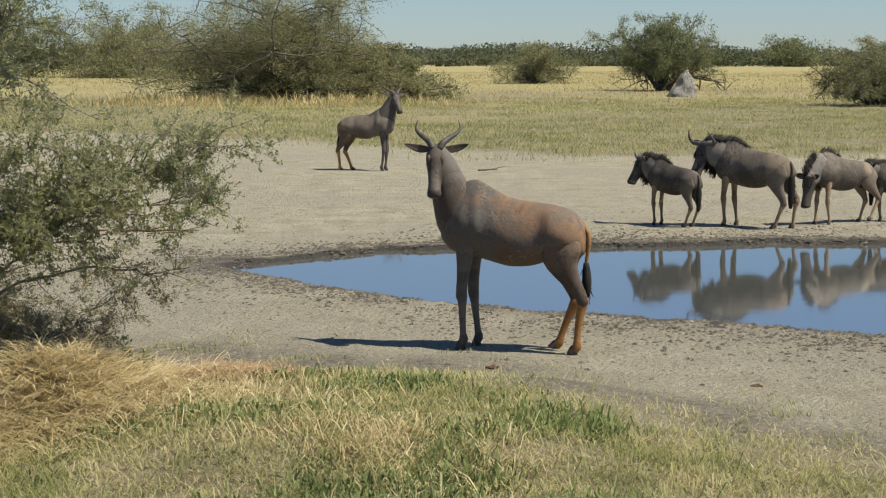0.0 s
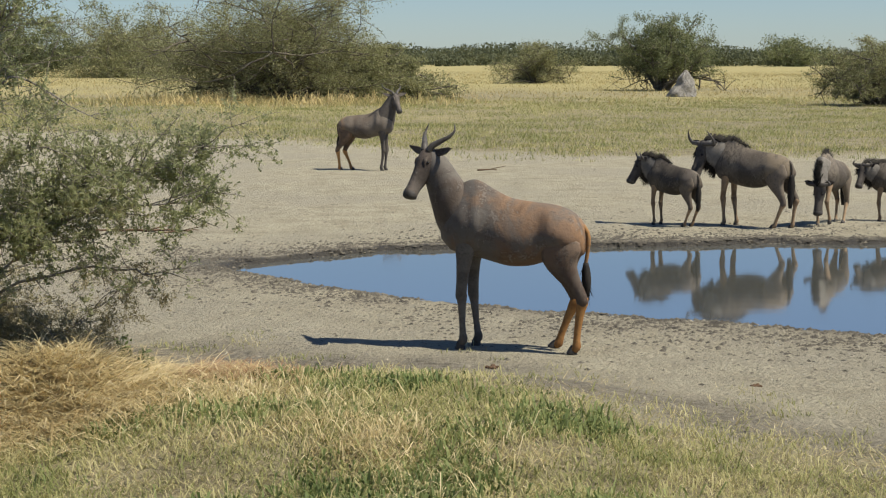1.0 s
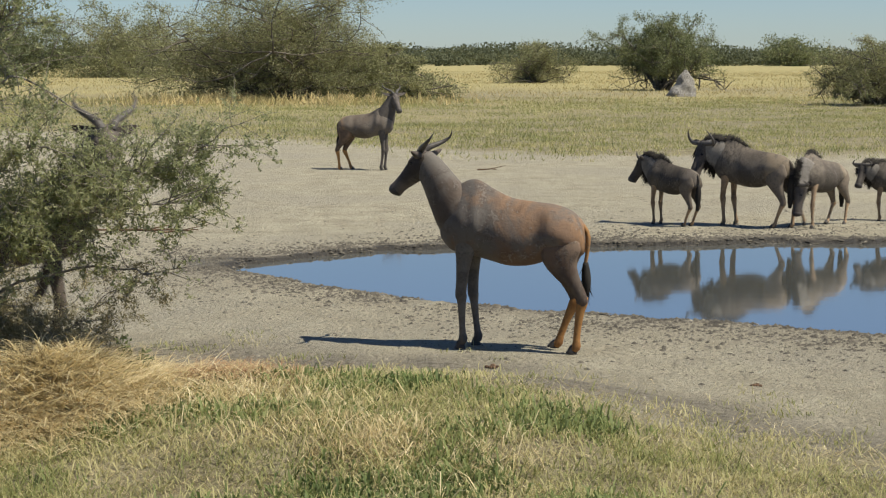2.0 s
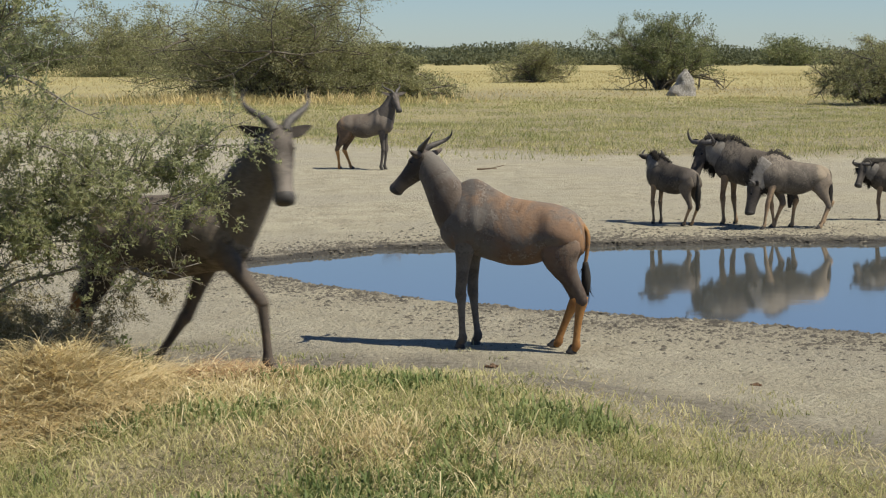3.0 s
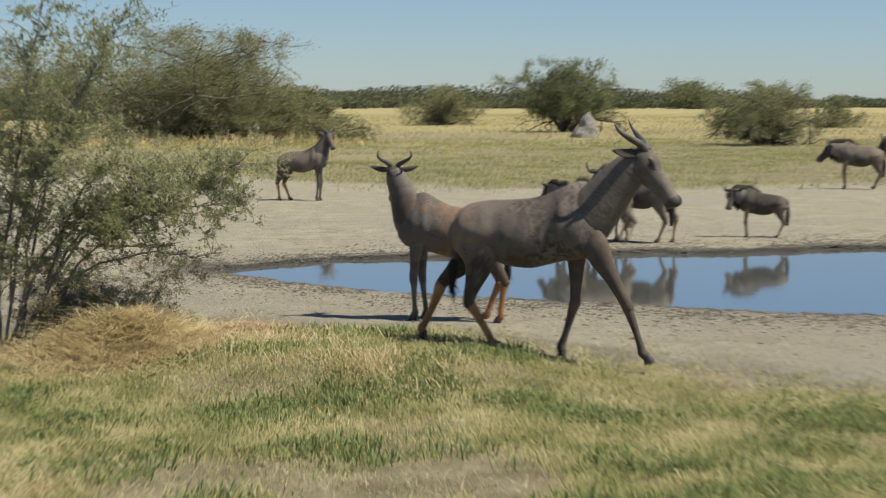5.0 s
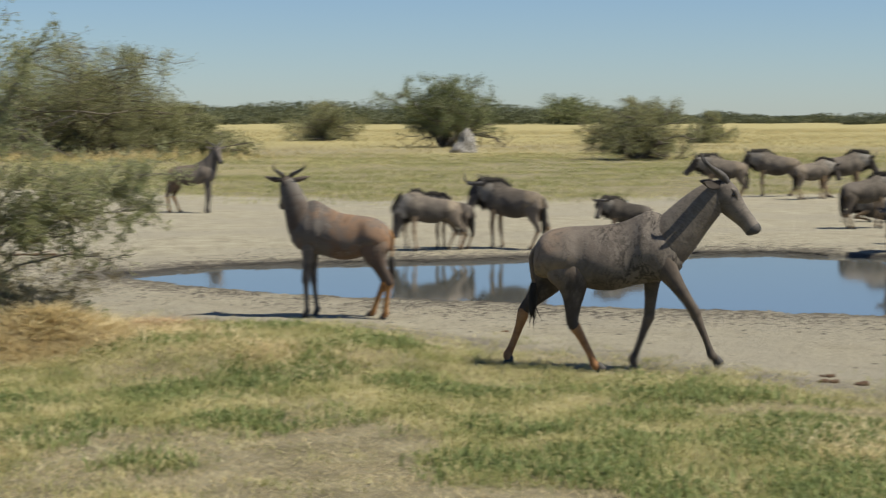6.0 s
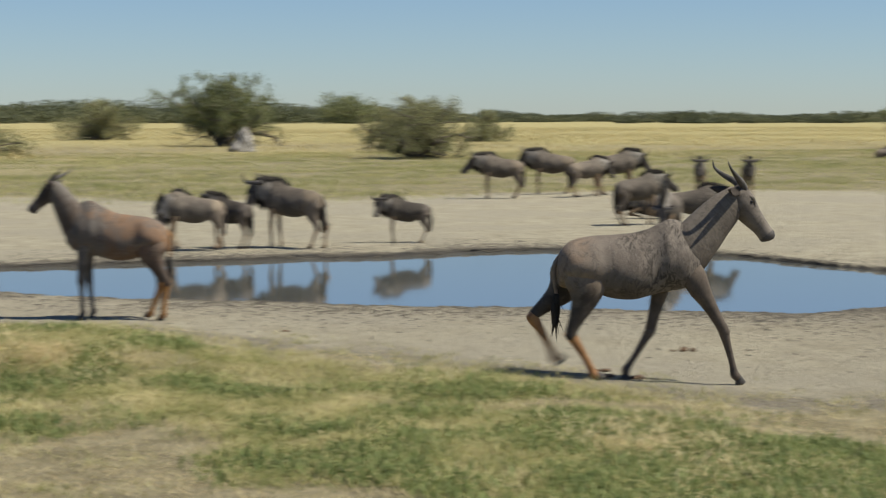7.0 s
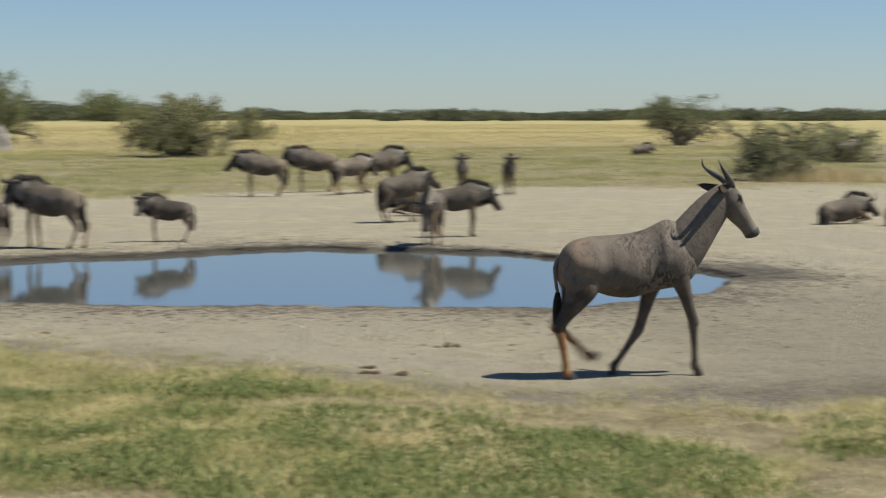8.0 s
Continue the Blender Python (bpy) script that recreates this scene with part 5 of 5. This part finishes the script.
def build_far_woods():
    r = np.random.RandomState(91)
    ang = np.linspace(-0.42, 0.95, 460)
    pts = []
    for a in ang:
        dist = r.uniform(500, 760)
        x, y = math.sin(a) * dist, math.cos(a) * dist
        low = 1.0 - 0.48 * float(sstep(np.array(a), 0.12, 0.3))
        h = (3.3 + 4.2 * r.rand() ** 2.2) * low * dist / 600
        w = h * r.uniform(1.2, 2.6) + 2
        n = int(300 + 100 * w / 3)
        u = r.normal(0, 1, (n, 3))
        u /= np.linalg.norm(u, axis=1)[:, None]
        u *= r.rand(n, 1) ** 0.4
        pts.append(np.stack([x + u[:, 0] * w, y + u[:, 1] * w, np.maximum(0.2, h * 0.5 + u[:, 2] * h * 0.55)], -1))
    pts = np.vstack(pts)
    quads_object("far_woods", leaf_cards(pts, 0.72, r, 1.1, 0.0, 3), 3, M_WOODS, "stuff", "distant belt of low dark green acacia woodland", "woods")


def build_mound():
    r = []
    for i in range(15):
        u = i / 14
        rad = 0.62 * (1 - u) ** 0.75 + 0.10 * (1 - u * u)
        if i == 14:
            rad = 0.03
        ring = []
        for j in range(26):
            a = 2 * math.pi * j / 26
            k = rad * (1 + 0.4 * (noise.noise((math.cos(a) * 1.6, math.sin(a) * 1.6, u * 3.0)))) + 0.07 * noise.noise((math.cos(a) * 5, math.sin(a) * 5, u * 8))
            ring.append((math.cos(a) * k * 1.15 + 0.10 * u, math.sin(a) * k, u * 1.45 - 0.03))
        r.append(ring)
    ob = mesh_object("termite_mound", *close_rings(r), M_MOUND)
    ob.location = (12.75, 98.6, 0)
    tagged(ob, "pale grey pointed termite mound in the grass", "termite mound")


def build_straw_heap():
    """Flattened dead grass at the foot of the thorn bush."""
    dens = lambda x, y: np.exp(-(((x + 2.22) / 0.50) ** 2 + ((y - 10.25) / 0.62) ** 2))
    scatter_grass("straw", "flattened heap of long dry straw under the thorn bush", M_STRAW, 52000, (-4.2, -0.4, 8.3, 12.8), dens, 0.33, 0.0058, 0.16, 7, 61, least=1.26, loose=5, lift=0.34, arch=0.09)
    right = lambda x, y: np.exp(-(((x + 1.35) / 0.42) ** 2 + ((y - 10.7) / 0.45) ** 2))
    scatter_grass("straw", "thin russet straw spread over the grass edge", M_RUSSET, 7000, (-3, 0.5, 9, 12.5), right, 0.24, 0.0045, 0.10, 7, 62, least=1.4, loose=6, lift=0.10, arch=0.06)


def build_litter():
    """Dead branches and dung on the bare ground."""
    r = random.Random(97)
    for x0, y0, x1, y1, rad, lab in ((-4.05, 21.4, -3.1, 21.5, 0.022, "dark fallen branch lying on bare ground"), (0.63, 33.4, 0.98, 33.5, 0.016, "short dark stick lying on bare ground"),
                                     (-3.3, 21.2, -2.85, 21.6, 0.013, "thin dead branch lying on bare ground")):
        path = []
        for i in range(9):
            u = i / 8
            path.append((x0 + (x1 - x0) * u, y0 + (y1 - y0) * u + r.gauss(0, 0.02), rad * 0.8 + abs(r.gauss(0, 0.012)) * (0.2 + u)))
        side = [(path[5][0] + 0.1 * k, path[5][1] + 0.05 * k, path[5][2] + 0.018 * k) for k in range(4)]
        vf = merged(tube(path, [rad * (1 - 0.5 * i / 8) for i in range(9)], 7), tube(side, [rad * 0.5, rad * 0.45, rad * 0.35, rad * 0.2], 5))
        tagged(mesh_object("fallen_branch", *vf, M_DUNG), lab, "branch")
    for x, y, s in DUNG_AT:
        thing = tagged(new("dung_heap"), "small heap of dry brown dung on bare ground", "dung", "dung heaps")
        thing.location = (x, y, ground_at(x, y))
        for k in range(7):
            cx, cy, cs = r.gauss(0, s * 0.8), r.gauss(0, s * 0.5), s * r.uniform(0.35, 0.6)
            rings = [[(cx + cs * math.sin(p) * math.cos(q) * r.uniform(0.85, 1.1), cy + cs * math.sin(p) * math.sin(q), max(-0.01, cs * 0.75 * math.cos(p) + cs * 0.35)) for q in np.linspace(0, 2 * math.pi, 9)[:-1]] for p in np.linspace(0.15, 2.6, 6)]
            mesh_object("dropping", *close_rings(rings), M_DUNG, thing)


def build_stalks():
    """A bleached dead stalk and a green weed at the edge of the straw."""
    path = [(-1.50 + 0.19 * u, 11.2, 0.02 + 0.20 * u + 0.02 * math.sin(3 * u)) for u in np.linspace(0, 1, 7)]
    tagged(mesh_object("dead_stalk", *tube(path, [0.006 - 0.0006 * i for i in range(7)], 6), M_PALE), "bleached dead stalk leaning out of dry straw", "stalk")
    for x, y, hgt, seed in ((-1.86, 10.75, 0.24, 3), (-1.72, 10.6, 0.16, 4)):
        r = np.random.RandomState(seed)
        weed = tagged(new("weed"), "small upright green weed growing through dry straw", "weed", "green weeds")
        weed.location = (x, y, ground_at(x, y))
        z = 0.10
        stem = [(0.01 * math.sin(5 * u), 0.0, (z + hgt) * u) for u in np.linspace(0, 1, 6)]
        mesh_object("stem", *tube(stem, [0.004 - 0.0004 * i for i in range(6)], 5), M_GREEN, weed)
        c = np.stack([r.normal(0, 0.022, 90), r.normal(0, 0.022, 90), z + hgt * r.rand(90)], -1)
        tagged(quads_object("leaves", leaf_cards(c, 0.016, r, 2.2, 0.6), 4, M_GREEN, parent=weed), kind="stuff")


DUNG_AT = ((5.25, 9.75, 0.05), (4.0, 8.15, 0.045), (4.28, 8.1, 0.06), (4.1, 8.5, 0.04), (1.93, 11.25, 0.03), (0.33, 11.9, 0.035))


# ---------------------------------------------------------------- build
build_ground()
build_water()
build_plants()
build_far_woods()
build_mound()
ANIMALS = build_animals()
build_grass()
build_straw_heap()
build_tall_grass()
build_clods()
build_litter()
build_stalks()

# the walker's way over the ground: x by seconds, y by x, heading by seconds
WAY = ((0.0, -5.25), (1.0, -4.1), (2.0, -2.9), (2.8, -1.95), (3.5, -1.14), (4.0, -0.54), (4.2, -0.31), (5.3, 1.25), (5.5, 1.53), (6.0, 2.27), (6.5, 3.07), (7.0, 4.09), (7.5, 5.10), (8.0, 6.0))
TRACK = ((-7, 14.6), (-3.0, 12.4), (-1.8, 11.35), (-1.07, 10.7), (-0.4, 10.25), (0.37, 9.95), (1.0, 9.5), (1.6, 9.05), (2.3, 8.5), (3.1, 8.1), (4.0, 7.95), (5.0, 7.9), (6.0, 7.7), (7.5, 7.3))
TURN = ((0, -26), (3.0, -26), (3.6, -22), (4.1, -16), (4.7, -22), (5.5, -18), (6.0, -14), (6.6, -6), (7.2, -4), (8.0, -7))
# hoofs on the ground: landing, lifting, x
STEPS = (((2.4, 2.95, -1.89), (3.47, 4.13, -0.38), (4.52, 5.15, 1.05), (5.6, 6.17, 2.48), (6.55, 7.07, 4.1), (7.45, 8.02, 5.93), (8.4, 9.0, 7.6)),
         ((1.9, 2.45, -2.6), (2.92, 3.5, -1.07), (3.97, 4.58, 0.37), (5.07, 5.65, 1.84), (6.08, 6.58, 3.22), (7.0, 7.53, 5.0), (7.93, 8.45, 6.6)),
         ((2.2, 2.82, -3.15), (3.25, 3.87, -1.68), (4.3, 4.92, -0.15), (5.42, 5.97, 1.5), (6.36, 6.88, 3.0), (7.28, 7.82, 4.86), (8.2, 8.8, 6.5)),
         ((1.65, 2.3, -3.9), (2.7, 3.33, -2.35), (3.8, 4.4, -0.72), (4.88, 5.5, 0.7), (5.88, 6.48, 2.27), (6.82, 7.38, 3.87), (7.72, 8.3, 5.53), (8.65, 9.2, 7.1)))


def eased(rows, t, reach=0.3):
    """A table read with its corners rounded off."""
    a = np.array(rows, dtype=float)
    k = np.linspace(-reach, reach, 11)
    g = np.exp(-(k / (0.6 * reach)) ** 2)
    lo = lambda q: a[0, 1] + (q - a[0, 0]) * (a[1, 1] - a[0, 1]) / (a[1, 0] - a[0, 0])
    hi = lambda q: a[-1, 1] + (q - a[-1, 0]) * (a[-1, 1] - a[-2, 1]) / (a[-1, 0] - a[-2, 0])
    f = lambda q: lo(q) if q < a[0, 0] else hi(q) if q > a[-1, 0] else float(np.interp(q, a[:, 0], a[:, 1]))
    return float(sum(f(t + d) * w for d, w in zip(k, g)) / g.sum())


def walker_at(t):
    x = eased(WAY, t, 0.2)
    return x, eased(TRACK, x, 0.5)


def gait(t, s):
    """Feet of the walker: x, z per leg (left fore, right fore, left hind, right hind), in units of the withers height; and the heading."""
    bx, by = walker_at(t)
    hd = math.radians(eased(TURN, t))
    base = ground_at(bx, by)

    def local(x):
        y = eased(TRACK, x, 0.5)
        return ((x - bx) * math.cos(hd) + (y - by) * math.sin(hd)) / s, (ground_at(x, y) - base) / s
    feet = []
    for (kind, side), steps in zip(LEGS, STEPS):
        steps = list(steps)
        while steps[0][0] > -1:
            a = steps[0]
            steps.insert(0, (a[0] - 1.05, a[1] - 1.05, a[2] - 1.24))
        steps.append((steps[-1][0] + 2, steps[-1][0] + 3, steps[-1][2] + 2))
        for a, b in zip(steps, steps[1:]):
            if a[0] <= t <= a[1]:
                feet.append(local(a[2]))
                break
            if a[1] < t < b[0]:
                u = (t - a[1]) / (b[0] - a[1])
                e = u ** (0.92 if kind == "fore" else 0.80)
                e = e * e * (3 - 2 * e)
                (x0, z0), (x1, z1) = local(a[2]), local(b[2])
                lift = (0.15 if kind == "fore" else 0.09) * math.sin(math.pi * u) ** 1.2 * (1.25 - 0.5 * u)
                feet.append((x0 + (x1 - x0) * e, z0 + (z1 - z0) * e + lift))
                break
    cyc = float(np.interp(t, [q[0] for q in STEPS[1]], range(len(STEPS[1]))))
    return feet, cyc, math.degrees(hd), base


def key(P, name, rows):
    walk(P[name], rows)


def sample(rows, t):
    """Smooth reading of a small table of seconds and values."""
    a = np.array(rows, dtype=float)
    i = int(np.clip(np.searchsorted(a[:, 0], t) - 1, 0, len(a) - 2))
    u = float(np.clip((t - a[i, 0]) / (a[i + 1, 0] - a[i, 0]), 0, 1))
    u = u * u * (3 - 2 * u)
    return a[i, 1:] * (1 - u) + a[i + 1, 1:] * u


def motions():
    # walking antelope
    thing, P = ANIMALS["walker"]
    s = WALKER_S
    look_rows = ((0, 55, -4, -50, -45), (2.8, 54, -2, -54, -48), (3.5, 52, -2, -54, -52), (4.2, 52, -2, -54, -54), (5.0, 50, 2, -50, -6), (5.6, 49, 2, -50, 0), (6.5, 44, 2, -48, 0), (7.0, 46, 2, -50, 0), (8.0, 50, 0, -52, 0))
    bobs = []
    body, parts = [], {k: [] for k in ("neck", "head", *("up%d" % i for i in range(4)), *("low%d" % i for i in range(4)))}
    for t in np.arange(0, 8.001, 0.1):
        x, y = walker_at(t)
        feet, cyc, hd, base = gait(t, s)
        bob = -0.016 + 0.006 * math.cos(cyc * 4 * math.pi)
        body.append((t, pose(x, y, base, 0, 0, hd)))
        bobs.append((t, pose(0, 0, bob * s)))
        np_, ny, hp, hy = sample(look_rows, t)
        ps = animal_pose(MUDDY, s, feet, (np_ + 1.5 * math.sin(cyc * 4 * math.pi), ny), (hp, hy), bob, 0.22)
        for k in parts:
            parts[k].append((t, ps[k]))
    walk(thing, body)
    for k, rows in parts.items():
        key(P, k, rows)
    walk(P["body"], bobs)
    walk(P["tail"], [(t, pose(0, 0, -0.014 * s, 2.0 * math.sin(t * 6.8), 0, 0)) for t in np.arange(0, 8.01, 0.2)])
    # standing antelope turns its head
    thing, P = ANIMALS["main"]
    rows = ((0.0, 70, 4, -56, 98), (0.25, 68, 4, -55, 80), (0.6, 64, 2, -55, 66), (1.1, 63, 0, -53, 56), (1.5, 56, 0, -42, 2), (1.8, 57, -2, -42, -6), (2.8, 57, -2, -42, -8), (3.6, 58, -2, -42, -10),
            (4.2, 66, -4, -46, -60), (5.3, 70, -4, -48, -70), (6.6, 68, -2, -48, -55), (7.0, 58, 0, -44, -4), (8.0, 56, 0, -44, 0))
    nk, hd = [], []
    for t in np.arange(0, 8.001, 0.1):
        a, b, c, d = sample(rows, t)
        ps = animal_pose(YOUNG, 1.15, ((0.335, 0), (0.275, 0), (-0.36, 0), (-0.20, 0)), (a, b), (c, d))
        nk.append((t, ps["neck"]))
        hd.append((t, ps["head"]))
    key(P, "neck", nk)
    key(P, "head", hd)
    # young pale wildebeest wanders past the larger one
    thing, P = ANIMALS["calf2"]
    way = ((0, 4.86, 22.55, 205, -35, 10), (0.5, 4.82, 22.5, 220, -52, 10), (1.0, 4.70, 22.4, 240, -58, 0), (1.6, 4.66, 22.25, 238, -58, 0), (2.8, 4.15, 21.75, 190, -48, 0), (3.5, 4.03, 21.65, 186, -50, 5),
           (4.2, 3.75, 21.6, 186, -45, 0), (5.5, 2.75, 22.0, 184, -38, 0), (6.2, 2.33, 22.0, 182, -45, 0), (8.0, 2.0, 21.9, 180, -48, 0))
    rows_b, parts = [], {k: [] for k in ("neck", "head", *("up%d" % i for i in range(4)), *("low%d" % i for i in range(4)))}
    gone, last = 0.0, None
    for t in np.arange(0, 8.001, 0.1):
        x, y, h, np_, ny = sample(way, t)
        if last is not None:
            gone += math.hypot(x - last[0], y - last[1])
        last = (x, y)
        rows_b.append((t, pose(x, y, 0, 0, 0, h)))
        moving = 0.5 if 0.4 < t < 6.2 else 0.3
        feet = []
        for i, (kind, side) in enumerate(LEGS):
            ph = gone / 0.75 + (0.5 if side > 0 else 0) + (0.22 if kind == "hind" else 0)
            ph -= math.floor(ph)
            m = 0.315 if kind == "fore" else -0.35
            if ph < 0.62:
                feet.append((m + 0.26 * moving * 2 * (0.5 - ph / 0.62), 0))
            else:
                u = (ph - 0.62) / 0.38
                feet.append((m + 0.26 * moving * 2 * (u - 0.5), 0.06 * math.sin(math.pi * u)))
        ps = animal_pose(WILDEBEEST, 0.90, feet, (np_, ny), (-78, 0))
        for k in parts:
            parts[k].append((t, ps[k]))
    walk(thing, rows_b)
    for k, rows in parts.items():
        key(P, k, rows)
    # calf beside the large one looks about
    thing, P = ANIMALS["calf1"]
    rows = ((0, 34, 18, -58, 45), (1.6, 34, 14, -56, 40), (2.8, 36, -30, -50, -40), (4.2, 36, -35, -50, -45), (5.5, 30, 20, -50, 30), (8, 30, 25, -50, 40))
    nk, hd = [], []
    for t in np.arange(0, 8.001, 0.2):
        a, b, c, d = sample(rows, t)
        ps = animal_pose(WILDEBEEST, 0.82, REST, (a, b), (c, d))
        nk.append((t, ps["neck"]))
        hd.append((t, ps["head"]))
    key(P, "neck", nk)
    key(P, "head", hd)


motions()
